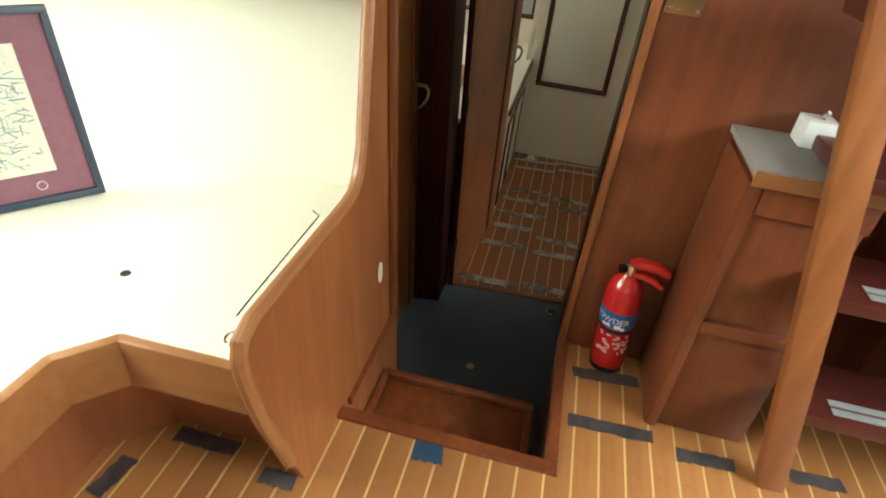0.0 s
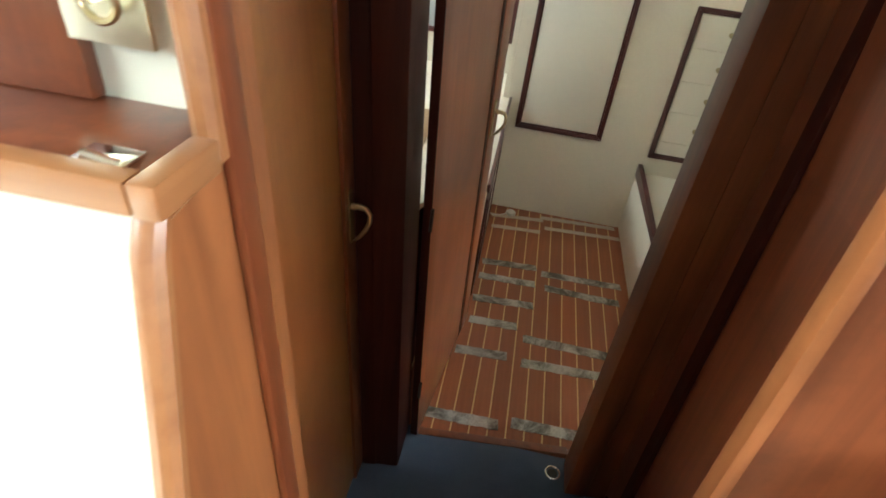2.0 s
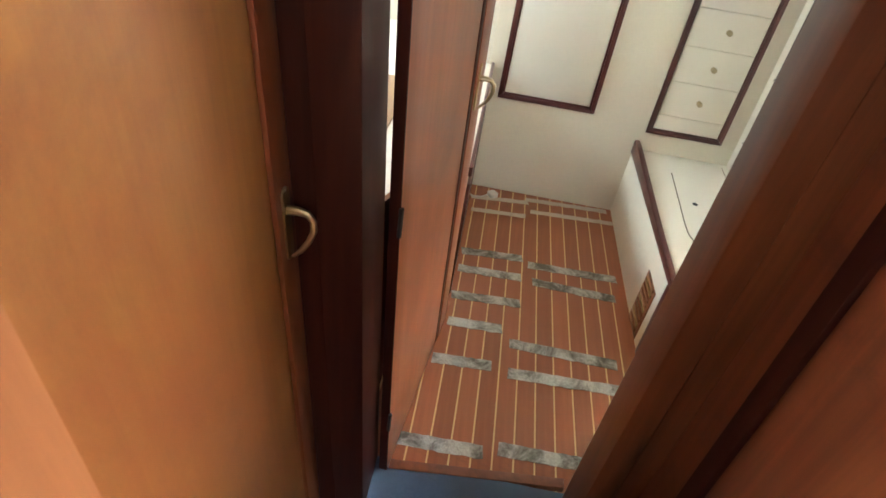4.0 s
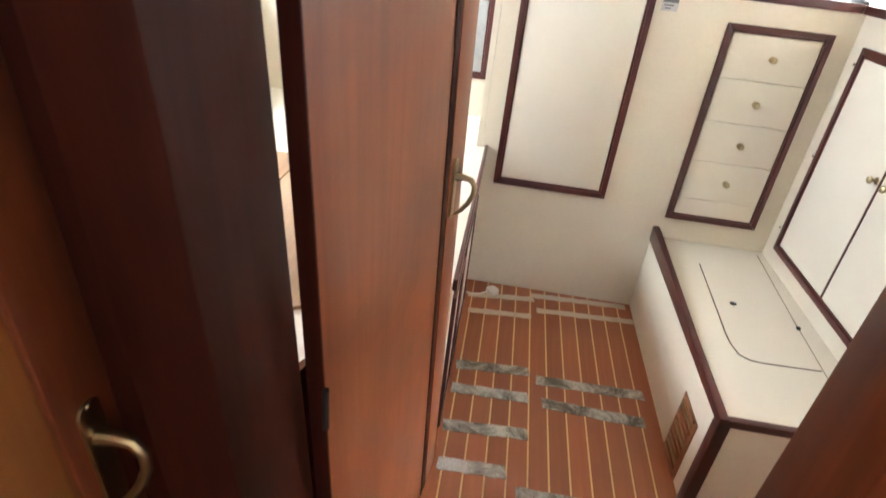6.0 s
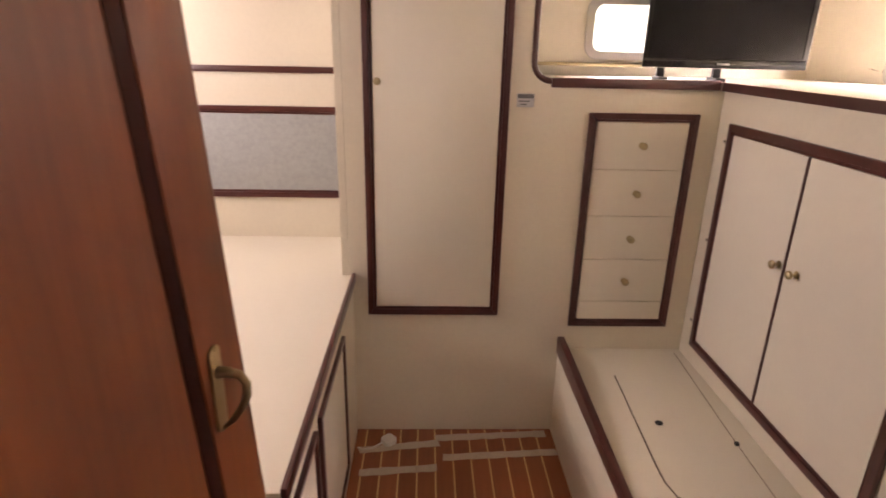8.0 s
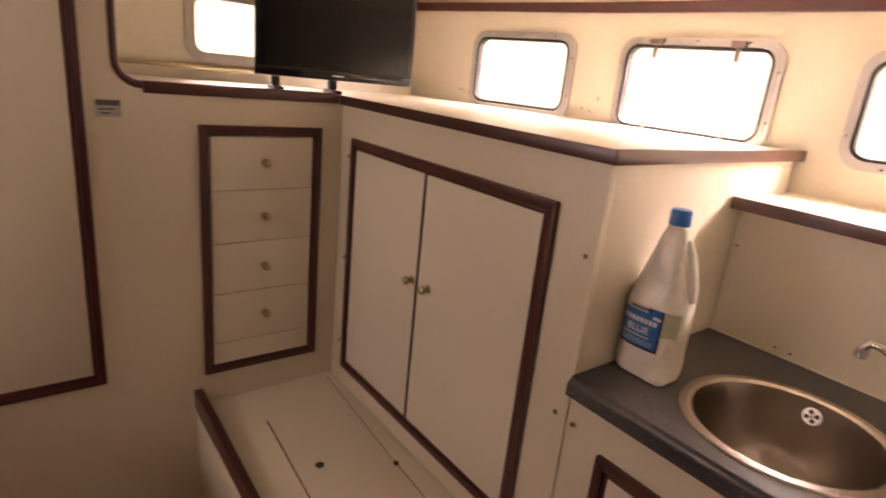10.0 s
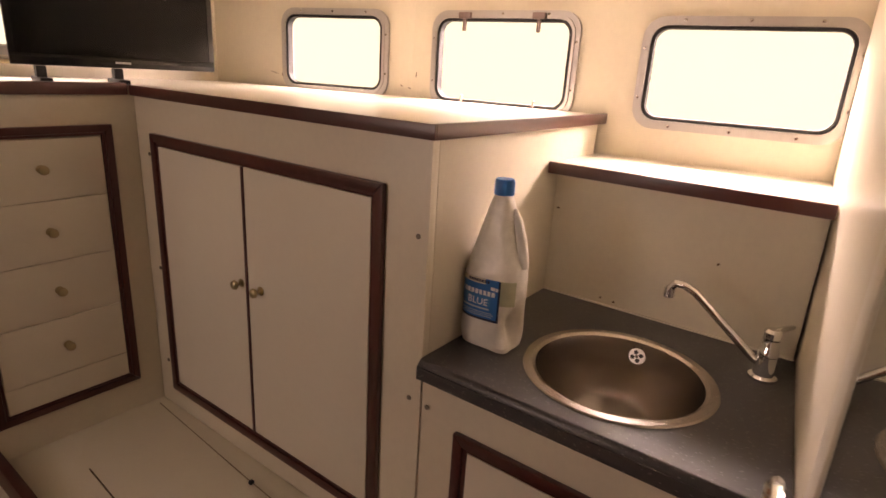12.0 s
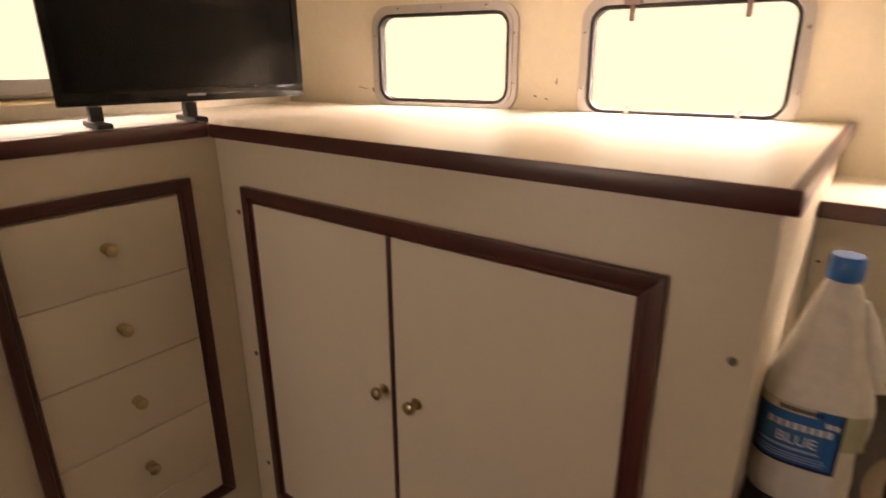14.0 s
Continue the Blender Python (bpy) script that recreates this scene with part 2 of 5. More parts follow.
def ring(outer, inner, lo, hi, bev=0.0):
    """A frame between two outlines of the same count, thick along z."""
    bm = bmesh.new()
    n = len(outer)
    loops = [[bm.verts.new((x, y, z)) for x, y in o] for o, z in ((outer, lo), (outer, hi), (inner, hi), (inner, lo))]
    for i in range(n):
        j = (i + 1) % n
        for a, b in ((0, 1), (1, 2), (2, 3), (3, 0)):
            bm.faces.new((loops[a][i], loops[a][j], loops[b][j], loops[b][i]))
    bmesh.ops.recalc_face_normals(bm, faces=bm.faces)
    return bm


def lathe(profile, seg=32, squash=1.0):
    """A turned shape round z: profile of (radius, height)."""
    bm = bmesh.new()
    loops = []
    for r, z in profile:
        loops.append([bm.verts.new((max(r, 1e-4) * math.cos(2 * math.pi * k / seg), squash * max(r, 1e-4) * math.sin(2 * math.pi * k / seg), z)) for k in range(seg)])
    for a, b in zip(loops, loops[1:]):
        for k in range(seg):
            bm.faces.new((a[k], a[(k + 1) % seg], b[(k + 1) % seg], b[k]))
    bm.faces.new(loops[0][::-1])
    bm.faces.new(loops[-1])
    bmesh.ops.recalc_face_normals(bm, faces=bm.faces)
    return bm


def tube(points, r, seg=10, closed=False):
    """A round rod along a line of points; r may be a list."""
    bm = bmesh.new()
    pts = [Vector(p) for p in points]
    loops = []
    side = None
    for i, p in enumerate(pts):
        a = pts[i - 1] if (i or closed) else p
        b = pts[(i + 1) % len(pts)] if (i + 1 < len(pts) or closed) else p
        d = (b - a).normalized()
        if side is None:
            side = d.orthogonal().normalized()
        side = (side - d * side.dot(d)).normalized()
        up = d.cross(side)
        rr = r[i] if isinstance(r, (list, tuple)) else r
        loops.append([bm.verts.new(p + rr * (math.cos(2 * math.pi * k / seg) * side + math.sin(2 * math.pi * k / seg) * up)) for k in range(seg)])
    pairs = list(zip(loops, loops[1:])) + ([(loops[-1], loops[0])] if closed else [])
    for a, b in pairs:
        for k in range(seg):
            bm.faces.new((a[k], a[(k + 1) % seg], b[(k + 1) % seg], b[k]))
    if not closed:
        bm.faces.new(loops[0][::-1])
        bm.faces.new(loops[-1])
    bmesh.ops.recalc_face_normals(bm, faces=bm.faces)
    return bm


def mesh_of(name, bm, material, smooth=True):
    if LEAN:
        for v in bm.verts:
            v.co.x -= LEAN * (v.co.z + 0.045)
    if RAKE:
        for v in bm.verts:
            v.co.y -= RAKE * (v.co.z + 0.55)
    me = bpy.data.meshes.new(name)
    bm.to_mesh(me)
    bm.free()
    me.materials.append(material)
    if smooth:
        me.polygons.foreach_set("use_smooth", [True] * len(me.polygons))
        me.set_sharp_from_angle(angle=radians(32))
    return me


def part(name, bm, material, parent=None, label="", smooth=True):
    """One mesh object, under a thing or a part of one."""
    ob = new(name, mesh_of(name, bm, material, smooth))
    if parent:
        ob.parent = parent
        if parent.type == "EMPTY":
            ob.matrix_parent_inverse = Matrix.Translation(-parent.location)
    if label:
        ob["label"] = label
    return ob


def thing(name, label, category, at=(0, 0, 0), group=""):
    """An Empty at the base of a thing whose parts are built in place."""
    ob = tagged(new(name), label, category, group)
    ob.location = at
    return ob


def structure(name, bm, material, label="", category=""):
    return tagged(part(name, bm, material), label, category, kind="structure")


# ---- setting: saloon ----
FLOOR_S, FLOOR_C, LANDING = -0.045, -0.55, -0.53
FAR = 4.0145


LEAN = 0.0
floor_saloon = structure("floor_saloon", join(
    cube((-2.0, -2.4, -0.09), (2.1, 1.0, -0.0495)), cube((0.25, 1.0, -0.09), (2.1, 1.46, -0.0495)), cube((-2.0, 1.0, -0.09), (-0.33, 1.45, -0.0495))),
    TRIM_Y, "varnished saloon floor of strip planks with pale inlay", "floor")
floor_cabin = structure("floor_cabin", cube((-1.5, 2.2, -0.6), (1.95, 4.5, -0.5545)), TRIM_Y, "varnished cabin floor of strip planks with pale inlay", "floor")
structure("floor_landing", cube((-0.45, 1.0, -0.6), (0.46, 2.285, LANDING), 0.004), CARPET, "blue-grey carpet on the lower landing", "carpet")
LEAN = 0.05
# unseen walls added to close the saloon, with window openings for its lamps
structure("wall_port", join(cube((-2.0, -2.4, -0.09), (-1.94, 1.5, 1.05)), cube((-2.0, -2.4, 1.8), (-1.94, 1.5, 2.05)), cube((-2.0, 1.2, 1.05), (-1.94, 1.5, 1.8)), cube((-2.0, -2.4, 1.05), (-1.94, -0.6, 1.8))), WHITE, "white painted saloon side", "wall")
structure("wall_fore", join(cube((-2.0, -2.46, -0.09), (2.1, -2.4, 1.1)), cube((-2.0, -2.46, 1.85), (2.1, -2.4, 2.05)), cube((-2.0, -2.46, 1.1), (-0.9, -2.4, 1.85)), cube((1.5, -2.46, 1.1), (2.1, -2.4, 1.85))), BULKHEAD, "varnished fore bulkhead", "wall")
structure("wall_starboard", join(cube((2.1, -2.4, -0.09), (2.16, 1.5, 1.15)), cube((2.1, -2.4, 1.8), (2.16, 1.5, 2.05)), cube((2.1, 1.42, 1.15), (2.16, 1.5, 1.8)), cube((2.1, -2.4, 1.15), (2.16, -1.0, 1.8))), WHITE, "white painted saloon side", "wall")
structure("ceiling_saloon", cube((-2.0, -2.46, 2.05), (2.16, 2.2, 2.1)), WHITE, "white saloon deckhead", "ceiling")
LEAN = 0.0
structure("wall_bulkhead_starboard", join(cube((0.252, 1.46, -0.6), (0.78, 1.49, 2.05)), cube((1.32, 1.46, -0.6), (2.16, 1.49, 2.05)), cube((0.78, 1.46, 1.75), (1.32, 1.49, 2.05))),
          BULKHEAD, "varnished mahogany bulkhead behind the fire extinguisher", "wall")
structure("trim_post", cube((0.23, 1.448, -0.045), (0.251, 1.48, 2.05), 0.007), TEAK, "pale varnished corner post", "trim")
LEAN = 0.05
structure("wall_bulkhead_port", cube((-2.0, 1.45, -0.6), (-0.345, 1.49, 2.05)), WHITE, "white painted bulkhead at the end of the settee", "wall")
for key, lo3, hi3 in (("back", (0.62, 2.14, -0.6), (1.5, 2.17, 2.05)), ("outer", (1.48, 1.49, -0.6), (1.5, 2.139, 2.05)), ("inner", (0.46, 1.491, -0.6), (0.49, 2.139, 2.05))):
    structure("wall_ladder_" + key, cube(lo3, hi3), MAHOGANY, "dark varnished lining behind the ladder", "wall")

# side panel beside the well: low towards the saloon, tall at the post
prof = [(0.8, -0.05), (0.755, 0.07), (0.69, 0.27), (0.665, 0.39), (0.66, 0.44), (0.672, 0.472), (0.71, 0.486), (1.1, 0.488), (1.15, 0.494), (1.18, 0.51), (1.2, 0.54), (1.218, 0.58), (1.285, 0.87), (1.3, 0.9), (1.39, 0.905), (1.395, 2.05), (1.45, 2.05), (1.45, -0.05)]
structure("wall_side_panel", slab(prof, "x", -0.303, -0.287), TEAK, "teak veneered side panel with a cut-away upper edge", "wall")
edge = [(-0.292, y, z) for y, z in prof[1:-2]]
structure("trim_panel_edge", tube(edge, 0.0145, 10), TEAK_Y, "rounded pale timber edging on the side panel", "trim")
structure("wall_side_lower", join(cube((-0.31, 1.013, -0.6), (-0.289, 1.45, -0.051)), cube((-0.344, 1.451, -0.6), (-0.289, 1.478, 2.05))), TEAK, "teak lining of the stair well", "wall")
structure("trim_panel_strip", cube((-0.286, 1.39, -0.045), (-0.274, 1.424, 2.05), 0.005), MAHOGANY, "reddish moulding on the side panel", "trim")
structure("trim_well", join(cube((-0.345, 0.975, -0.06), (0.262, 1.012, -0.036), 0.004), cube((0.232, 1.013, -0.6), (0.262, 1.46, -0.036), 0.004), cube((-0.288, 1.05, -0.075), (-0.276, 1.45, -0.05), 0.003)),
          MAHOGANY, "mahogany rim of the stair well", "trim")
LEAN = 0.0
structure("wall_passage_starboard", join(cube((0.42, 1.49, -0.6), (0.455, 2.16, 2.05)), cube((0.245, 1.012, -0.6), (0.26, 1.49, -0.06))), MAHOGANY, "mahogany lining of the passage", "wall")
structure("trim_passage", join(cube((0.405, 1.62, LANDING), (0.419, 1.66, 1.55), 0.004), cube((0.405, 1.98, LANDING), (0.419, 2.03, 1.55), 0.004), cube((0.408, 1.49, LANDING), (0.419, 2.13, LANDING + 0.06), 0.003)), MAHOGANY_DARK, "dark battens on the passage lining", "trim")
LEAN = 0.05
structure("ceiling_passage", cube((-0.5, 1.47, 1.55), (0.46, 2.2, 1.58)), CREAM, "cream deckhead over the passage", "ceiling")
# bulkhead between passage and cabin, in a skewed line
sk = Matrix(((1, 0, 0, 0), (0.097, 1, 0, 2.235 - 0.0291), (0, 0, 1, 0), (0, 0, 0, 1)))
structure("wall_cabin_fore", moved(join(cube((0.36, -0.03, -0.6), (1.95, 0, 2.05)), cube((-1.5, -0.03, -0.6), (-0.34, 0, 2.05)), cube((-0.34, -0.03, 1.26), (0.36, 0, 2.05))), sk), CREAM, "cream painted bulkhead inside the cabin", "wall")
LEAN, RAKE = 0.038, 0.033
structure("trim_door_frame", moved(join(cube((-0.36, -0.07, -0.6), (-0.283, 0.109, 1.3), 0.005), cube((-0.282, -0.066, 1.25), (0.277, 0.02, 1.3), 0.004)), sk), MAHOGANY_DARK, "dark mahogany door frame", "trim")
LEAN, RAKE = 0.0, 0.029
structure("trim_door_jamb", moved(join(cube((0.291, -0.085, -0.6), (0.36, 0.036, 1.3), 0.006), cube((0.36, -0.084, -0.6), (0.46, -0.0295, 1.55), 0.004)), sk), MAHOGANY_MID, "streaky brown mahogany door jamb", "trim")
LEAN, RAKE = 0.05, 0.0
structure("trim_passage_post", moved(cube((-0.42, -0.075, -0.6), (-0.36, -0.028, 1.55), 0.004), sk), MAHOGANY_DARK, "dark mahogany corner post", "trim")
structure("trim_sill", moved(cube((-0.25, 0.068, -0.6), (0.277, 0.1, -0.527), 0.005), sk), MAHOGANY, "worn mahogany door sill", "trim")
# door in the port side of the passage
structure("wall_passage_port", join(cube((-0.45, 1.478, -0.6), (-0.415, 1.53, 2.05)), cube((-0.45, 2.1, -0.6), (-0.405, 2.17, 2.05)), cube((-0.45, 1.53, 1.3), (-0.415, 2.1, 2.05))), MAHOGANY, "mahogany frame of the port door", "wall")

LEAN = 0.0
# ---- setting: cabin ----
COVE = 1.19
r = 0.06
cut = [(0.447 + r - r * math.cos(radians(90 * k / 6)), 0.796 + r - r * math.sin(radians(90 * k / 6))) for k in range(7)]
structure("wall_aft", slab([(-0.17, -0.6), (1.09, -0.6), (1.09, 0.79)] + cut[::-1] + [(0.447, COVE), (-0.17, COVE)], "y", FAR, FAR + 0.025), CREAM, "cream painted aft wall of the cabin", "wall")
structure("trim_shelf_aft", join(tube([(x, FAR + 0.004, z) for x, z in [(0.447, COVE)] + cut], 0.011, 8), cube((0.507, FAR - 0.012, 0.777), (1.063, FAR + 0.025, 0.808), 0.004)), TRIM_X, "red-brown edge of the shelf opening", "trim")
for k, piece in enumerate((cube((-1.5, 4.45, -0.6), (0.735, 4.48, COVE)), cube((1.135, 4.45, -0.6), (1.75, 4.48, COVE)), cube((0.735, 4.45, -0.6), (1.135, 4.48, 0.88)), cube((0.735, 4.45, 1.07), (1.135, 4.48, COVE)), cube((0.40, FAR + 0.026, -0.6), (0.425, 4.45, COVE)), cube((-0.195, FAR + 0.0, -0.6), (-0.171, 4.45, COVE)))):
    structure("wall_recess_%d" % (k + 1), piece, CREAM, "cream painted wall of the recess", "wall")


def hull_x(y):
    return 1.795 - 0.2 * (y - 3.6) if y > 3.6 else 1.795 - 0.09 * (y - 3.6)


def hull_basis(y):
    """Matrix from (along the hull aft, up, outwards) at that station."""
    s = -0.2 if y > 3.6 else -0.09
    a = Vector((s, 1, 0)).normalized()
    up = Vector((0, 0, 1))
    out = a.cross(up)
    return Matrix((( a.x, up.x, out.x, hull_x(y)), (a.y, up.y, out.y, y), (a.z, up.z, out.z, 0), (0, 0, 0, 1)))


WINDOWS = [(2.632, 0.916, 0.49, 0.28), (3.2835, 0.9225, 0.482, 0.291), (3.906, 0.93, 0.444, 0.281)]


def hull_panel(y, z, w, h, lo, hi):
    """A length of hull side with a rounded window hole."""
    m = hull_basis(y)
    zc = (0.3 + COVE) / 2
    u0, u1 = lo - y, hi - y
    s = m.to_3x3().col[0].y
    u0, u1 = u0 / s, u1 / s
    outer = rounded(u1 - u0, COVE - 0.3, 0.0005, 6, (u0 + u1) / 2, zc)
    return moved(ring(outer, rounded(w - 0.036, h - 0.036, 0.045, 6, 0, z), 0, 0.03), m)


for k, (w, lo, hi) in enumerate(zip(WINDOWS, (2.2, 2.985, 3.6), (2.985, 3.6, 4.46))):
    structure("wall_hull_%d" % (k + 1), hull_panel(*w, lo, hi), CREAM, "cream painted cabin side with a window opening", "wall")
structure("wall_hull_lower", slab([(hull_x(2.2) + 0.03, 2.2), (hull_x(3.6) + 0.03, 3.6), (hull_x(4.46) + 0.03, 4.46), (hull_x(4.46) + 0.06, 4.46), (hull_x(3.6) + 0.06, 3.6), (hull_x(2.2) + 0.06, 2.2)], "z", -0.6, 0.32), CREAM, "cream cabin side below the shelves", "wall")
structure("ceiling_cabin", cube((-1.5, 2.1, COVE), (2.0, 4.48, COVE + 0.03)), CREAM, "cream cabin deckhead", "ceiling")
structure("trim_deckhead", join(slab([(hull_x(2.25), 2.25), (hull_x(3.6), 3.6), (hull_x(4.45), 4.45), (hull_x(4.45) - 0.02, 4.45), (hull_x(3.6) - 0.02, 3.6), (hull_x(2.25) - 0.02, 2.25)], "z", 1.136, 1.166), cube((0.426, 4.43, 1.136), (hull_x(4.45) - 0.022, 4.447, 1.166))), TRIM_Y, "red-brown moulding under the deckhead", "trim")
structure("wall_cabin_port", join(cube((-1.5, 2.0, -0.6), (-1.46, 4.48, 0.8)), cube((-1.5, 2.0, 1.1), (-1.46, 4.48, COVE)), cube((-1.5, 2.0, 0.8), (-1.46, 3.25, 1.1)), cube((-1.5, 4.25, 0.8), (-1.46, 4.48, 1.1))), LINING, "dull beige lining of the port side", "wall")

# ---- things: saloon ----
LEAN = 0.05


def settee():
    t = thing("settee", "bare white settee base with a lift-out lid and teak edge rail", "settee", (-1.0, 0.6, FLOOR_S))
    out = [(-0.304, 0.73), (-0.575, 0.727), (-0.652, 0.64), (-0.66, -1.6), (-1.93, -1.6), (-1.93, 1.449), (-0.304, 1.449)]
    part("top", slab(out, "z", 0.315, 0.34, 0.003), WHITE, t, "white painted settee top")
    inn = [(-0.304, 0.86), (-0.634, 0.852), (-0.75, 0.735), (-0.77, -1.55), (-1.92, -1.55), (-1.92, 1.44), (-0.304, 1.44)]
    front = slab(inn, "z", FLOOR_S, 0.314)
    for v in front.verts:
        if v.co.z > 0.2 and v.co.y < 1.0 and v.co.x > -1.0:
            v.co.y -= 0.105 if v.co.y > 0 else 0
            v.co.x += 0.055 if v.co.x < -0.5 else 0
    part("front", front, SETTEE_FRONT, t, "mahogany settee front")
    a, b, c, d = (-0.304, 0.728), (-0.576, 0.725), (-0.654, 0.638), (-0.662, -1.6)
    for p, q in ((a, b), (b, c), (c, d)):
        p, q = Vector((*p, 0)), Vector((*q, 0))
        e = (q - p).normalized()
        n = e.cross(Vector((0, 0, 1)))
        n = -n if n.y > 0 or (abs(n.y) < 0.1 and n.x < 0) else n
        bm = slab([(0, 0), ((q - p).length, 0), ((q - p).length, 0.022), (0, 0.022)], "z", 0.25, 0.362, 0.005)
        part("edge_rail", moved(bm, Matrix(((e.x, n.x, 0, p.x), (e.y, n.y, 0, p.y), (0, 0, 1, 0), (0, 0, 0, 1)))), TEAK_X, t, "pale teak edge rail")
    seam = [(-0.426, 0.855), (-0.428, 0.9), (-0.436, 1.27), (-0.462, 1.288)]
    part("lid_seam", tube([(x, y, 0.3405) for x, y in seam], 0.0016, 6), BLACK_MATT, t, "dark lid seam")
    part("finger_hole", lathe([(0.011, 0.3395), (0.011, 0.3412), (0.0, 0.3412)], 20), BLACK_MATT, t).location = (-0.708, 0.897, 0)
    arc = [(-1.0 + 0.16 * math.cos(radians(k)), 0.98 + 0.16 * math.sin(radians(k)), 0.3405) for k in range(150, 290, 10)]
    part("lid_seam", tube(arc, 0.0014, 6), BLACK_MATT, t, "dark lid seam")
    rg = [(-0.388 + 0.02 * math.cos(radians(k)), 0.79 + 0.02 * math.sin(radians(k)), 0.348) for k in range(0, 360, 20)]
    part("ring_pull", tube(rg, 0.003, 8, True), CHROME, t, "chrome ring pull")


settee()


def picture():
    t = thing("framed_picture", "navy framed ink drawing with mauve mount leaning on settee", "picture", (-1.1, 1.07, 0.34))
    LW, LH = 0.5, 0.44
    e = Vector((-0.605, -0.796, 0))
    n = Vector((0.796, -0.605, 0))
    up = (Vector((0, 0, 1)) - 0.12 * n).normalized()
    f = e.cross(up)
    base = Vector((-0.99, 1.178, 0.343))
    m = Matrix(((e.x, up.x, n.x, base.x), (e.y, up.y, n.y, base.y), (e.z, up.z, n.z, base.z), (0, 0, 0, 1)))

    def flat(x0, x1, y0, y1, z0, z1, bev=0.0):
        return moved(cube((x0, y0, z0), (x1, y1, z1), bev), m)

    part("frame", join(flat(0, LW, 0, 0.016, 0, 0.02, 0.002), flat(0, LW, LH - 0.016, LH, 0, 0.02, 0.002), flat(0, 0.016, 0.016, LH - 0.016, 0, 0.02), flat(LW - 0.016, LW, 0.016, LH - 0.016, 0, 0.02)), plain("navy_frame", (0.03, 0.05, 0.085), 0.4), t, "navy blue frame")
    part("mount", flat(0.016, LW - 0.016, 0.016, LH - 0.016, 0.004, 0.009), plain("mauve_card", (0.27, 0.12, 0.16), 0.8), t, "mauve card mount")
    part("sheet", flat(0.085, LW - 0.085, 0.075, LH - 0.075, 0.0085, 0.0115), plain("drawing_paper", (0.78, 0.77, 0.66), 0.8), t, "cream drawing paper")
    rnd = random.Random(5)
    strokes = []
    for k in range(330):
        x, y = rnd.uniform(0.1, LW - 0.11), rnd.uniform(0.09, LH - 0.1)
        w, h = rnd.uniform(0.004, 0.04), rnd.uniform(0.0008, 0.003)
        bm = cube((-w / 2, -h / 2, 0.0116), (w / 2, h / 2, 0.0121))
        strokes.append(moved(bm, m @ pose(x, y, 0, 0, 0, rnd.choice((0, 8, 20, -15, 80, 95, 45)))))
    part("drawing", join(*strokes), plain("blue_grey_ink", (0.2, 0.32, 0.35), 0.8), t, "blue-grey ink strokes")["kind"] = "stuff"
    part("emblem", moved(ring([(0.011 * math.cos(radians(a)), 0.011 * math.sin(radians(a))) for a in range(0, 360, 15)], [(0.009 * math.cos(radians(a)), 0.009 * math.sin(radians(a))) for a in range(0, 360, 15)], 0.009, 0.0098), m @ pose(0.125, 0.043, 0)), plain("pale_print", (0.7, 0.62, 0.64), 0.7), t, "small pale printed roundel")


picture()


def corner_shelf():
    t = thing("corner_shelf", "mahogany shelf with a teak fiddle rail above the settee", "shelf", (-0.9, 1.37, 0.9))
    part("board", cube((-1.9, 1.302, 0.9), (-0.304, 1.449, 0.914), 0.002), MAHOGANY, t)
    part("fiddle", cube((-1.9, 1.279, 0.903), (-0.294, 1.3015, 0.932), 0.004), TEAK_X, t, "pale teak fiddle rail")
    part("fiddle", cube((-0.2935, 1.279, 0.903), (-0.271, 1.367, 0.932), 0.004), TEAK_Y, t, "pale teak fiddle rail")
    part("back", cube((-1.9, 1.43, 0.915), (-0.43, 1.4485, 1.5), 0.002), MAHOGANY, t, "mahogany shelf back")
    part("upright", cube((-0.432, 1.424, 0.972), (-0.352, 1.4295, 1.5), 0.002), metal("pale_brass", (0.8, 0.77, 0.6), 0.34), t, "pale brass plate")
    part("hook", join(tube([(-0.4, 1.423, 1.048), (-0.396, 1.408, 1.04), (-0.388, 1.402, 1.026), (-0.382, 1.406, 1.012)], 0.006, 8), tube([(-0.382 + 0.016 * math.cos(radians(a)), 1.408, 1.012 + 0.016 * math.sin(radians(a))) for a in range(0, 360, 20)], 0.0035, 8, True)), BRASS, t, "brass hook and ring")
    part("clasp", join(tube([(-0.36, 1.325, 0.921), (-0.345, 1.31, 0.93), (-0.325, 1.318, 0.921)], 0.005, 8), cube((-0.37, 1.32, 0.9145), (-0.325, 1.35, 0.918), 0.001)), CHROME, t, "chrome clasp")


corner_shelf()


def well_step():
    t = thing("step_box", "mahogany step box with a raised rim in the stair well", "step", (-0.05, 1.2, LANDING))
    part("tread", cube((-0.287, 1.014, -0.262), (0.195, 1.34, -0.24), 0.003), MAHOGANY, t)
    part("riser", cube((-0.281, 1.31, LANDING), (0.19, 1.33, -0.263), 0.002), MAHOGANY_DARK, t)
    part("rim", cube((-0.287, 1.318, -0.239), (0.195, 1.342, -0.212), 0.008, 3), MAHOGANY, t)
    part("rim", cube((-0.287, 1.014, -0.239), (-0.265, 1.317, -0.212), 0.008, 3), MAHOGANY, t)
    part("rim", cube((0.173, 1.014, -0.239), (0.195, 1.317, -0.212), 0.008, 3), MAHOGANY, t)
    part("side", cube((0.17, 1.02, LANDING), (0.19, 1.309, -0.263)), MAHOGANY_DARK, t)
    part("side", cube((-0.281, 1.02, LANDING), (-0.261, 1.309, -0.263)), MAHOGANY_DARK, t)


well_step()


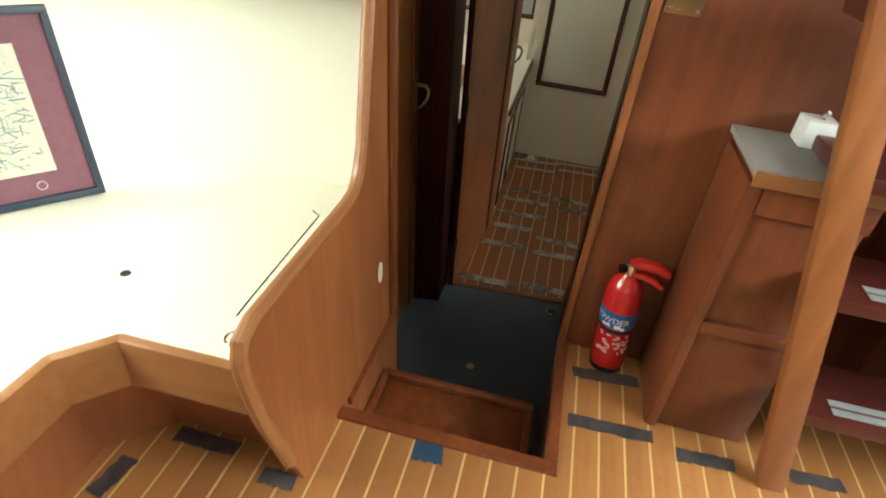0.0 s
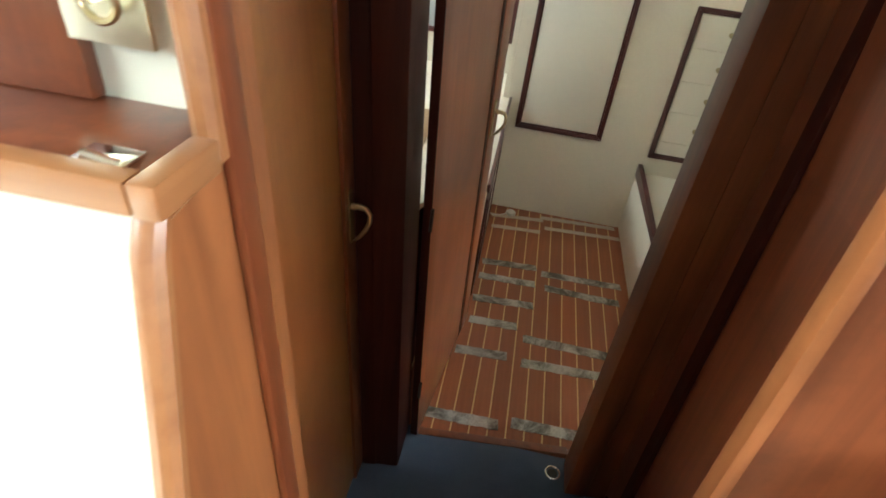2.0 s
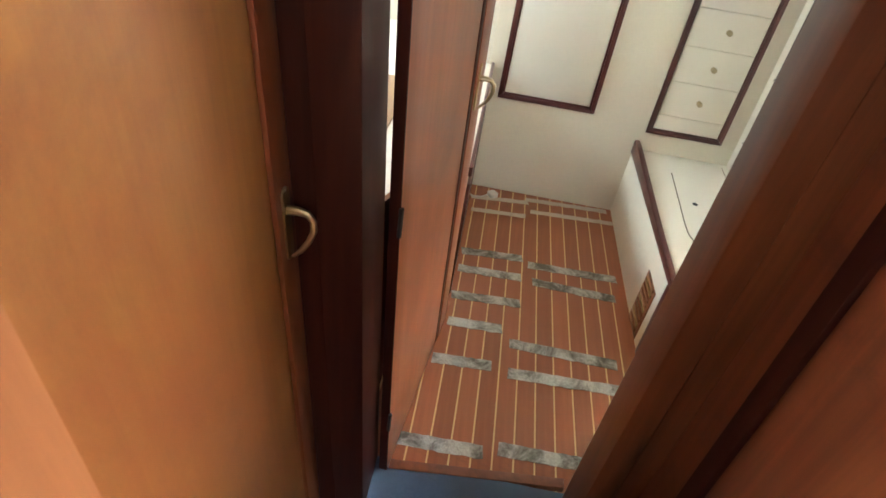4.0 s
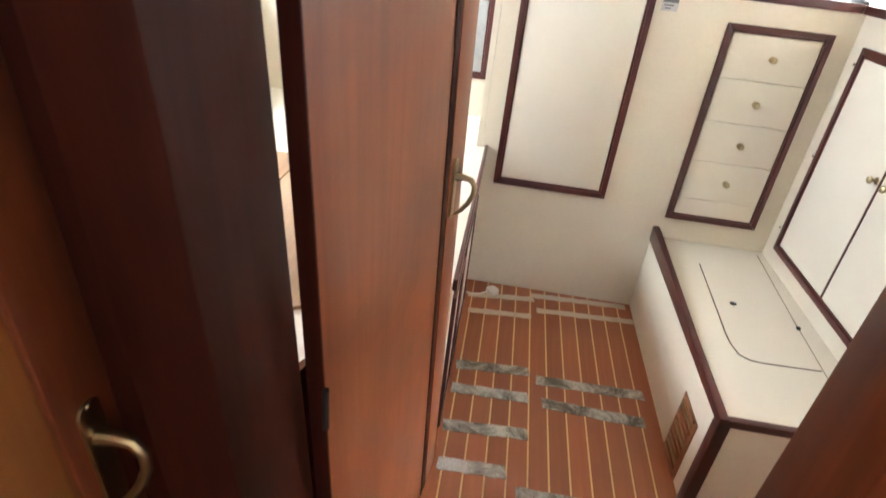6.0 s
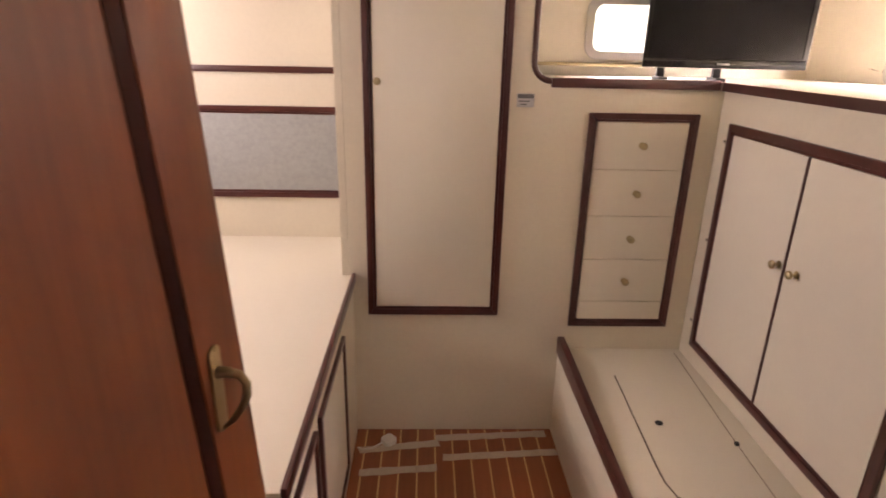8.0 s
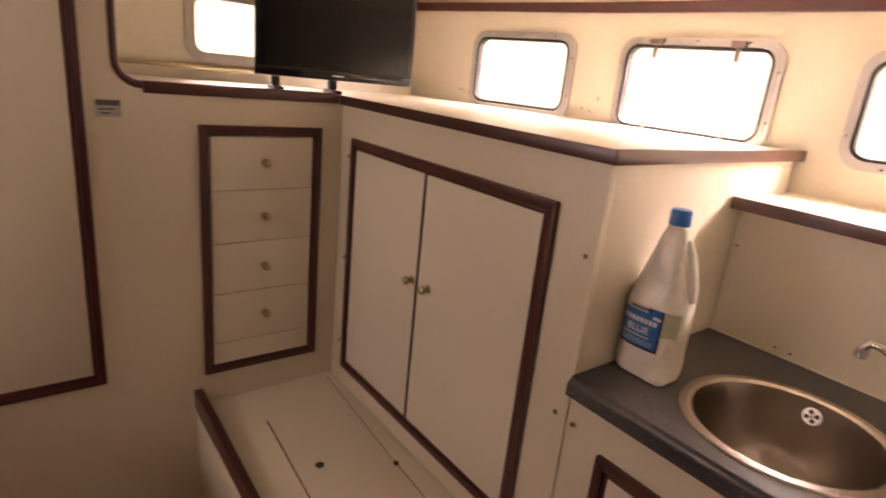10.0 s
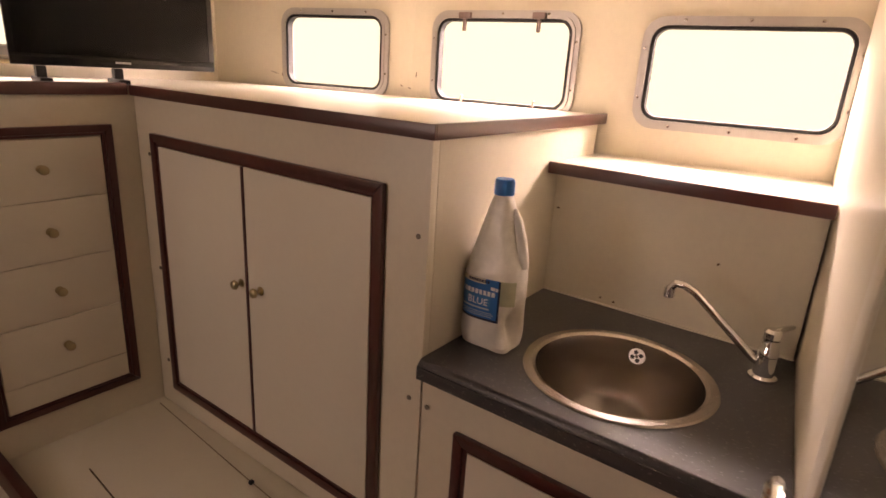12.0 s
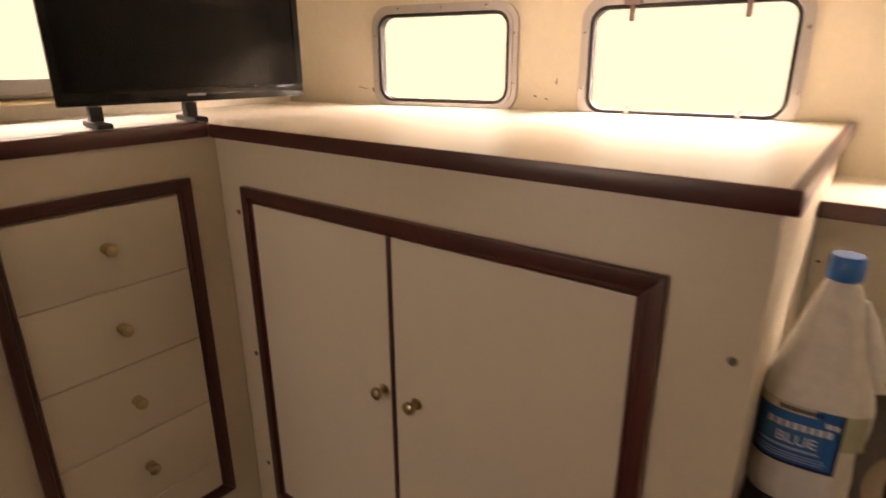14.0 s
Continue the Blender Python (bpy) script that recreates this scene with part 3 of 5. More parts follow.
def extinguisher():
    x, y, z = 0.374, 1.41, FLOOR_S
    t = thing("fire_extinguisher", "red fire extinguisher with blue and white label on the floor", "extinguisher", (x, y, z))
    at = pose(x, y, z) @ Matrix.Diagonal((1.06, 1.06, 1.05, 1.0))
    body = [(0.0, 0.012), (0.04, 0.012), (0.046, 0.02), (0.047, 0.04), (0.047, 0.24), (0.045, 0.262), (0.036, 0.285), (0.02, 0.3), (0.017, 0.305), (0.0, 0.305)]
    part("cylinder", moved(lathe(body, 40), at), RED, t, "glossy red cylinder")
    part("foot_ring", moved(lathe([(0.038, 0), (0.044, 0), (0.044, 0.018), (0.038, 0.018)], 32), at), BLACK_MATT, t, "black foot ring")
    part("label", moved(lathe([(0.0474, 0.155), (0.0476, 0.156), (0.0476, 0.205), (0.0474, 0.206)], 40), at), plain("blue_label", (0.02, 0.12, 0.36), 0.35), t, "blue label band")
    rnd = random.Random(3)

    def marks(z0, z1, n, arc0, arc1):
        out = []
        for k in range(n):
            a = radians(rnd.uniform(arc0, arc1))
            h, w = rnd.uniform(0.004, 0.012), rnd.uniform(0.004, 0.013)
            bm = cube((0.0474, -w / 2, -h / 2), (0.0482, w / 2, h / 2))
            out.append(moved(bm, at @ pose(0, 0, rnd.uniform(z0, z1)) @ pose(0, 0, 0, 0, 0, math.degrees(a)) @ pose(0, 0, 0, 12)))
        return join(*out)

    white = plain("white_print", (0.8, 0.8, 0.8), 0.5)
    cu = bpy.data.curves.new("word", "FONT")
    cu.body, cu.size, cu.align_x, cu.extrude = "POWDER", 0.024, "CENTER", 0.0002
    tmp = bpy.data.objects.new("word", cu)
    me = bpy.data.meshes.new_from_object(tmp)
    bw = bmesh.new()
    bw.from_mesh(me)
    bpy.data.objects.remove(tmp)
    for v in bw.verts:
        a = radians(-118) + v.co.x / 0.048
        v.co = Vector(((0.048 + v.co.z) * math.cos(a), (0.048 + v.co.z) * math.sin(a), 0.174 + v.co.y))
    part("word", moved(bw, at), white, t, "white lettering", False)
    part("print", marks(0.16, 0.166, 10, -160, -60), white, t, "small white print")
    part("print", marks(0.075, 0.135, 34, -140, -40), plain("pink_print", (0.75, 0.45, 0.45), 0.5), t, "worn pale print")
    part("strap", moved(lathe([(0.0475, 0.143), (0.049, 0.143), (0.049, 0.152), (0.0475, 0.152)], 40), at), BLACK_MATT, t, "dark strap")
    part("valve", moved(lathe([(0.0, 0.3), (0.014, 0.3), (0.014, 0.315), (0.018, 0.318), (0.018, 0.335), (0.008, 0.34), (0, 0.34)], 20), at), CHROME, t, "chrome valve")
    part("gauge", moved(lathe([(0, 0), (0.012, 0), (0.012, 0.008), (0, 0.009)], 18), at @ pose(-0.018, -0.01, 0.322, 0, -90, 20)), BLACK, t, "small black gauge")
    part("lever", moved(slab([(-0.012, 0.336), (0.02, 0.352), (0.065, 0.35), (0.093, 0.336), (0.096, 0.324), (0.088, 0.32), (0.06, 0.328), (0.02, 0.328), (-0.012, 0.318)], "y", -0.013, 0.013, 0.004), at), RED, t, "red upper lever")
    part("lever", moved(slab([(0.0, 0.316), (0.03, 0.318), (0.062, 0.31), (0.088, 0.29), (0.082, 0.278), (0.06, 0.292), (0.03, 0.302), (0.0, 0.302)], "y", -0.012, 0.012, 0.004), at), RED, t, "red lower lever")


extinguisher()


LEAN = 0.0


def stepped_cabinet():
    t = thing("side_cabinet", "varnished mahogany side cabinet with a worn grey top", "cabinet", (0.6, 1.33, FLOOR_S))
    part("body", cube((0.486, 1.222, FLOOR_S), (0.72, 1.459, 0.68), 0.003), BULKHEAD, t)
    part("top", cube((0.474, 1.2, 0.681), (0.73, 1.458, 0.698), 0.003), paint("worn_grey_board", (0.34, 0.31, 0.3), 0.8, 0.25), t, "rough grey board top")
    part("top_edge", cube((0.473, 1.192, 0.665), (0.73, 1.199, 0.697), 0.002), TEAK_X, t, "pale teak edge")
    part("stile", cube((0.481, 1.207, FLOOR_S), (0.504, 1.221, 0.664), 0.004), BULKHEAD, t)
    part("rail", cube((0.505, 1.207, 0.285), (0.72, 1.221, 0.318), 0.004), BULKHEAD, t)
    part("rail", cube((0.505, 1.207, 0.6), (0.72, 1.221, 0.664), 0.004), BULKHEAD, t)
    part("corner_moulding", cube((0.476, 1.214, FLOOR_S), (0.485, 1.45, 0.664), 0.003), BULKHEAD, t, "mahogany corner moulding")


stepped_cabinet()


def switch_box():
    t = thing("switch_box", "small white plastic box with a toggle on the cabinet top", "switch box", (0.62, 1.4, 0.678))
    part("body", cube((0.59, 1.37, 0.698), (0.656, 1.435, 0.755), 0.005, 3), plain("white_plastic", (0.8, 0.82, 0.8), 0.4), t)
    part("toggle", tube([(0.623, 1.4, 0.755), (0.623, 1.4, 0.762), (0.63, 1.392, 0.772)], 0.006, 10), CHROME, t, "metal toggle")


switch_box()


LEAN = 0.05


def ladder():
    t = thing("companion_ladder", "varnished companionway ladder with grey non-slip strips", "ladder", (1.0, 1.2, FLOOR_S))
    strip = paint("grey_nonslip", (0.3, 0.32, 0.33), 0.8, 0.2)
    for x in (0.73, 1.36):
        prof = [(x + 0.005, -0.045), (x + 0.068, -0.045), (x + 0.068 - 0.29, 1.6), (x + 0.005 - 0.29, 1.6)]
        part("stringer", slab(prof, "y", 1.095, 1.13, 0.005), TEAK, t, "pale varnished stringer")
    for z in (0.185, 0.495, 0.745, 1.0, 1.25):
        x = 0.765 - 0.176 * (z + 0.045)
        tread = part("tread", cube((x + 0.01, 1.131, z - 0.032), (x + 0.66, 1.33, z), 0.006), TRIM_X, t, "dark mahogany tread")
        for k in (0.02, 0.048):
            part("non_slip", cube((x + 0.11, 1.131 + k, z), (x + 0.62, 1.131 + k + 0.02, z + 0.003), 0.001), strip, tread, "grey ribbed strip")


ladder()


LEAN = 0.0


def brass_plate():
    t = thing("brass_plate", "polished brass plate screwed to the bulkhead", "plate", (0.28, 1.458, 0.92))
    part("plate", cube((0.257, 1.4545, 0.906), (0.334, 1.4595, 1.066), 0.0015), metal("polished_brass", (0.55, 0.5, 0.36), 0.26), t)
    ring_pts = [(0.293 + 0.017 * math.cos(radians(a)), 1.449 - 0.003 * math.sin(radians(a)), 1.0 + 0.017 * math.sin(radians(a))) for a in range(0, 360, 18)]
    part("ring_pull", tube(ring_pts, 0.0032, 8, True), BRASS, t, "brass ring pull")
    part("boss", moved(lathe([(0, 0), (0.011, 0), (0.01, 0.004), (0.004, 0.006), (0, 0.006)], 20), pose(0.293, 1.4545, 1.012, 90)), BRASS, t, "brass boss")
    for dx, dz in ((0.266, 0.916), (0.325, 0.916), (0.266, 1.056), (0.325, 1.056)):
        part("screw", moved(lathe([(0, 0), (0.004, 0), (0.003, 0.0015), (0, 0.0018)], 12), pose(dx, 1.4545, dz, 90)), BRASS, t)


brass_plate()


LEAN = 0.05


def finger_pull():
    t = thing("finger_pull", "oval pale finger pull let into the side panel", "pull", (-0.287, 1.312, 0.16))
    part("plate", moved(lathe([(0, 0), (0.022, 0), (0.022, 0.002), (0.017, 0.003), (0.013, 0.001), (0, 0.001)], 24), pose(-0.2868, 1.312, 0.172, 0, 90, 0) @ Matrix.Diagonal((1.5, 0.8, 1, 1))), plain("ivory_plastic", (0.7, 0.6, 0.45), 0.4), t)


finger_pull()


def deck_ring():
    t = thing("lifting_ring", "chrome lifting ring lying on the carpet", "ring", (0.224, 2.225, LANDING))
    pts = [(0.226 + 0.024 * math.cos(radians(a)), 2.213 + 0.024 * math.sin(radians(a)), LANDING + 0.004) for a in range(0, 360, 15)]
    part("ring", tube(pts, 0.0035, 8, True), CHROME, t)
    part("plate", moved(lathe([(0, 0), (0.018, 0), (0.017, 0.002), (0, 0.002)], 24), pose(0.226, 2.213, LANDING)), BLACK_MATT, t)


deck_ring()


def lever_handle(parent, m):
    """Brass lever handle on a long rounded plate; x along the lever, z out of the door."""
    plate = part("handle_plate", moved(slab(rounded(0.028, 0.14, 0.012), "z", 0, 0.004, 0.001), m), BRASS, parent, "aged brass plate")
    pts = [(0, 0.028, 0.004), (0, 0.03, 0.022), (0, 0.027, 0.038), (-0.001, 0.015, 0.047), (-0.003, -0.004, 0.047), (-0.006, -0.025, 0.038), (-0.01, -0.043, 0.025), (-0.013, -0.055, 0.012)]
    part("lever", moved(tube(pts, [0.0095, 0.0075, 0.0065, 0.006, 0.0058, 0.0055, 0.005, 0.003], 10), m), BRASS, plate, "curved brass lever")
    for y in (0.066, -0.066):
        part("screw", moved(lathe([(0, 0), (0.004, 0), (0.003, 0.0015), (0, 0.0018)], 10), m @ pose(0, y, 0.004)), BRASS, plate)


def port_door():
    t = thing("passage_door", "closed varnished mahogany door with a brass lever handle", "door", (-0.43, 1.8, LANDING))
    part("leaf", cube((-0.448, 1.532, LANDING + 0.006), (-0.413, 2.098, 1.295), 0.003), MAHOGANY_DOOR, t, "orange-brown door leaf")
    part("stile", cube((-0.4125, 2.025, LANDING + 0.006), (-0.402, 2.098, 1.295), 0.004), MAHOGANY, t, "darker door stile")
    m = Matrix(((0, 0, 1, -0.402), (1, 0, 0, 2.058), (0, 1, 0, 0.435), (0, 0, 0, 1)))
    lever_handle(t, m)


port_door()

# ---- things: cabin ----
LEAN = 0.0


def cabin_door():
    t = thing("cabin_door", "open sapele cabin door with a brass lever handle", "door", (-0.25, 2.25, FLOOR_C))
    hinge = Vector((-0.25, 2.247, 0))
    e = Vector((0.091, 0.634, 0)).normalized()
    n = Vector((e.y, -e.x, 0))
    m = Matrix(((e.x, 0, n.x, hinge.x), (e.y, 0, n.y, hinge.y), (0, 1, 0, 0), (0, 0, 0, 1)))
    W, lo, hi = 0.64, FLOOR_C + 0.012, 1.18

    def board(x0, x1, z0, z1, bev):
        """An upright board of the leaf, which leans outboard at the hinge and is cut raked at the free edge."""
        bm = moved(cube((x0, lo, z0), (x1, hi, z1), bev), m)
        bmesh.ops.subdivide_edges(bm, edges=[q for q in bm.edges if q.calc_length() > 0.2], cuts=8, use_grid_fill=True)
        for v in bm.verts:
            u = (v.co.y - hinge.y) / 0.634
            v.co = Vector((v.co.x - (0.04 - 0.026 * u) * v.co.z, v.co.y - 0.098 * u * v.co.z, v.co.z))
        return bm

    part("leaf", board(0.001, W, -0.022, 0, 0.003), SAPELE, t, "red-brown varnished leaf")
    part("edge_lipping", board(-0.004, 0.0005, -0.023, 0.001, 0.001), MAHOGANY_DARK, t, "dark hinge edge")
    part("edge_lipping", board(W + 0.0005, W + 0.01, -0.024, 0.002, 0.002), MAHOGANY, t, "darker edge lipping")
    part("stile_groove", board(W - 0.13, W - 0.1, 0.0002, 0.002, 0.001), MAHOGANY_DARK, t, "dark groove beside the stile")
    part("stile", board(W - 0.0995, W, 0.0002, 0.004, 0.0015), SAPELE, t, "red-brown stile")
    lever_handle(t, Matrix.Translation((-0.0075, -0.042, 0)) @ m @ pose(W - 0.07, 0.455, 0.0042) @ Matrix.Scale(0.92, 4))
    for z in (-0.3, 0.35, 1.0):
        part("hinge", moved(tube([(-0.005, z - 0.035, 0.002), (-0.005, z + 0.035, 0.002)], 0.005, 10), Matrix.Translation((-0.04 * z, 0, 0)) @ m), BLACK_MATT, t, "dark hinge knuckle")


cabin_door()
LEAN = 0.0


def knob(parent, m):
    part("knob", moved(lathe([(0.0, 0), (0.011, 0), (0.011, 0.002), (0.005, 0.004), (0.0045, 0.011), (0.009, 0.015), (0.0125, 0.02), (0.011, 0.026), (0.006, 0.029), (0, 0.0295)], 24), m), BRASS, parent, "brass knob")


TO_FORE = Matrix(((1, 0, 0, 0), (0, 0, -1, 0), (0, 1, 0, 0), (0, 0, 0, 1)))      # x along, y up, z towards the bow
TO_PORT = Matrix(((0, 0, -1, 0), (-1, 0, 0, 0), (0, 1, 0, 0), (0, 0, 0, 1)))     # x forward, y up, z to port


def trim_frame(parent, m, x0, x1, y0, y1, w, d=0.014, name="trim"):
    """Four mitred lengths of moulding, as separate parts."""
    for a, b, mat in ((((x0, y0), (x1, y0)), ((x1 - w, y0 + w), (x0 + w, y0 + w)), TRIM_X), (((x1, y0), (x1, y1)), ((x1 - w, y1 - w), (x1 - w, y0 + w)), TRIM),
                      (((x1, y1), (x0, y1)), ((x0 + w, y1 - w), (x1 - w, y1 - w)), TRIM_X), (((x0, y1), (x0, y0)), ((x0 + w, y0 + w), (x0 + w, y1 - w)), TRIM)):
        inner = [(p[0] + 0.72 * (q[0] - p[0]), p[1] + 0.72 * (q[1] - p[1])) for p, q in zip(a, b[::-1])]
        bead = slab([inner[0], inner[1], b[0], b[1]], "z", 0.0, d * 0.6, 0.002)
        part(name, moved(join(slab([a[0], a[1], inner[1], inner[0]], "z", 0.0, d, 0.003), bead), m), mat, parent, "red-brown moulding")


def wardrobe():
    t = thing("wardrobe", "tall cream wardrobe door framed in red-brown moulding", "wardrobe", (0.13, FAR, -0.045))
    m = Matrix.Translation((0, FAR - 0.0005, 0)) @ TO_FORE
    trim_frame(t, m, -0.103, 0.373, -0.038, 1.12, 0.03)
    door = part("door", moved(cube((-0.071, -0.006, 0), (0.341, 1.088, 0.008), 0.002), m), CREAM_DOOR, t, "cream painted door")
    knob(door, m @ pose(-0.056, 0.787, 0.008))


wardrobe()


def drawers():
    t = thing("drawer_unit", "four cream drawers with brass knobs framed in red-brown moulding", "drawers", (0.83, FAR, -0.09))
    m = Matrix.Translation((0, FAR - 0.0005, 0)) @ TO_FORE
    trim_frame(t, m, 0.64, 1.01, -0.081, 0.7, 0.028)
    edges = (-0.053, 0.02, 0.185, 0.348, 0.512, 0.67)
    part("plinth", moved(cube((0.67, edges[0], 0), (0.98, edges[1] - 0.002, 0.006), 0.001), m), CREAM_DOOR, t)
    for lo, hi, k in zip(edges[1:], edges[2:], (0.103, 0.265, 0.429, 0.594)):
        d = part("drawer", moved(cube((0.67, lo, 0), (0.98, hi - 0.002, 0.007), 0.0015), m), CREAM_DOOR, t, "cream drawer front")
        knob(d, m @ pose(0.829, k, 0.007))


drawers()


def screw_cap(x, y, z, m):
    t = thing("screw_cap", "small round screw in the cream panel", "screw", (x, y, z), "panel screws")
    part("head", moved(lathe([(0, 0), (0.0055, 0), (0.005, 0.002), (0, 0.0025)], 14), Matrix.Translation((x, y, z)) @ m), plain("grey_steel", (0.25, 0.22, 0.18), 0.4, Metallic=0.8), t)


def wall_label():
    t = thing("wall_label", "small grey printed label on the cream wall", "label", (0.43, FAR, 0.74))
    m = Matrix.Translation((0, FAR - 0.0008, -0.012)) @ TO_FORE
    part("sheet", moved(cube((0.398, 0.725, 0), (0.455, 0.768, 0.001)), m), plain("pale_label", (0.55, 0.55, 0.55), 0.5), t)
    part("print", moved(join(cube((0.4, 0.753, 0.001), (0.453, 0.766, 0.0016)), cube((0.405, 0.742, 0.001), (0.44, 0.746, 0.0016)), cube((0.41, 0.732, 0.001), (0.43, 0.736, 0.0016))), m), plain("grey_print", (0.15, 0.15, 0.16), 0.6), t, "dark illegible print")


wall_label()


def bunk():
    t = thing("storage_bunk", "cream storage bunk with a lid and red-brown edge rail", "bunk", (0.84, 3.48, FLOOR_C))
    x0, x1, y0, y1 = 0.613, 1.08, 2.936, FAR - 0.001
    part("side_panel", cube((x0, y0, FLOOR_C), (x0 + 0.02, y1, -0.2), 0.001), CREAM, t, "cream side panel")
    part("end_panel", cube((x0 + 0.021, y0, FLOOR_C), (x1, y0 + 0.02, -0.2), 0.001), CREAM, t, "cream end panel")
    part("top", cube((x0 + 0.021, y0 + 0.0, -0.199), (x1, y1, -0.182), 0.001), CREAM_DOOR, t, "cream bunk board")
    part("edge_rail", slab([(y0 - 0.006, -0.2), (y1, -0.2), (y1, -0.13), (y1 - 0.1, -0.132), (y0 + 0.35, -0.165), (y0 - 0.006, -0.172)], "x", x0 - 0.006, x0 + 0.02, 0.004), TRIM_Y, t, "red-brown edge rail")
    part("edge_rail", cube((x0 + 0.0205, y0 - 0.006, -0.2), (x1, y0 + 0.016, -0.174), 0.004), TRIM_X, t, "red-brown edge rail")
    part("corner_post", cube((x0 - 0.006, y0 - 0.006, FLOOR_C), (x0 + 0.03, y0 - 0.0005, -0.201), 0.002), TRIM, t, "red-brown corner trim")
    part("corner_post", cube((x0 - 0.006, y0, FLOOR_C), (x0 - 0.0005, y0 + 0.03, -0.201), 0.002), TRIM, t, "red-brown corner trim")
    seam = [(0.772, 3.82), (0.768, 3.75), (0.744, 3.36), (0.744, 3.3), (0.755, 3.25), (0.785, 3.228), (0.83, 3.224), (1.0, 3.232)]
    part("lid_seam", tube([(x, y, -0.1815) for x, y in seam], 0.0022, 6), plain("seam_shadow", (0.12, 0.08, 0.05), 0.8), t, "lid seam")
    part("lid_seam", tube([(1.05, 3.98, -0.1815), (1.02, 3.5, -0.1815), (1.005, 3.17, -0.1815)], 0.0016, 6), plain("seam_pale", (0.35, 0.28, 0.2), 0.8), t, "lid seam")
    part("finger_hole", lathe([(0.012, -0.183), (0.012, -0.1805), (0.0, -0.1805)], 20), BLACK_MATT, t).location = (0.826, 3.555, 0)
    part("catch", cube((1.008, 3.445, -0.181), (1.02, 3.457, -0.172), 0.002), BLACK_MATT, t, "small dark catch")
    v = part("vent", cube((x0 - 0.004, 3.028, -0.546), (x0 - 0.0003, 3.176, -0.303), 0.001), TEAK, t, "slatted teak vent")
    for k in range(9):
        z = -0.525 + 0.026 * k
        part("slat", cube((x0 - 0.01, 3.047, z), (x0 - 0.0045, 3.157, z + 0.014), 0.002), BRASS if k % 3 == 1 else TEAK_Y, v)


bunk()


def cupboard():
    t = thing("double_cupboard", "cream double-door cupboard framed in red-brown moulding", "cupboard", (1.4, 3.5, -0.2))
    x = 1.082
    part("face", cube((x, 2.957, -0.55), (x + 0.02, FAR - 0.0005, 0.775), 0.001), CREAM, t, "cream painted face")
    part("end_panel", cube((x + 0.021, 2.957, 0.1), (1.83, 2.977, 0.775), 0.001), CREAM, t, "cream end panel")
    m = Matrix.Translation((x - 0.0005, 0, 0)) @ TO_PORT
    trim_frame(t, m, -3.923, -3.062, -0.111, 0.682, 0.032)
    for a, b, k in ((-3.89, -3.517, -3.535), (-3.507, -3.095, -3.457)):
        d = part("door", moved(cube((a, -0.078, 0), (b, 0.649, 0.009), 0.002), m), CREAM_DOOR, t, "cream cupboard door")
        knob(d, m @ pose(k, 0.35, 0.009))
    part("centre_strip", moved(cube((-3.5165, -0.078, 0), (-3.5075, 0.649, 0.011), 0.001), m), TRIM, t, "red-brown centre strip")


cupboard()
for y, z in ((2.98, 0.594), (2.985, 0.247), (2.938, 0.244), (3.955, 0.62), (3.955, 0.28), (3.96, -0.03)):
    screw_cap(1.0815, y, z, Matrix.Rotation(radians(-90), 4, "Y"))
screw_cap(0.82, 2.9515, -0.3, Matrix.Rotation(radians(90), 4, "X"))


def long_shelf():
    t = thing("window_shelf", "white shelf top with a red-brown edge under the windows", "shelf", (1.4, 3.5, 0.775))
    out = [(1.07, 2.955), (1.07, 4.05), (0.43, 4.05), (0.43, 4.448), (hull_x(4.448) - 0.001, 4.448), (hull_x(3.6) - 0.001, 3.6), (hull_x(2.955) - 0.001, 2.955)]
    part("top", slab(out, "z", 0.776, 0.8), CREAM_DOOR, t, "glossy cream shelf top")
    part("edge", cube((1.064, 2.941, 0.776), (1.0695, FAR - 0.013, 0.804), 0.003), TRIM_Y, t, "red-brown edge")
    part("edge", cube((1.07, 2.941, 0.776), (hull_x(2.94) - 0.002, 2.9545, 0.804), 0.003), TRIM_X, t, "red-brown edge")


long_shelf()


def television():
    t = thing("television", "black flat screen television standing on the shelf", "television", (1.1, 4.12, 0.8))
    m = pose(1.1055, 4.103, 0.843, 0, 0, -8.7)
    part("bezel", moved(join(cube((-0.265, 0, 0), (0.265, 0.012, 0.03), 0.003), cube((-0.265, 0, 0.325), (0.265, 0.012, 0.34), 0.003), cube((-0.265, 0, 0.03), (-0.25, 0.012, 0.325)), cube((0.25, 0, 0.03), (0.265, 0.012, 0.325))), m), BLACK, t, "glossy black bezel")
    part("screen", moved(cube((-0.25, 0.004, 0.03), (0.25, 0.01, 0.325)), m), plain("dark_screen", (0.004, 0.004, 0.005), 0.12, Specular_IOR_Level=0.2), t, "dark glass screen")
    part("housing", moved(cube((-0.26, 0.0125, 0.004), (0.26, 0.04, 0.335), 0.008), m), BLACK_MATT, t)
    for x in (-0.2, -0.014):
        part("foot", moved(join(cube((x - 0.012, 0.0, -0.03), (x + 0.012, 0.03, -0.001), 0.003), cube((x - 0.014, -0.05, -0.0425), (x + 0.014, 0.07, -0.03), 0.004)), m), BLACK_MATT, t)
    part("badge", moved(cube((-0.02, -0.001, 0.012), (0.02, -0.0003, 0.017)), m), plain("badge_grey", (0.5, 0.5, 0.5), 0.4), t, "small pale badge")


television()


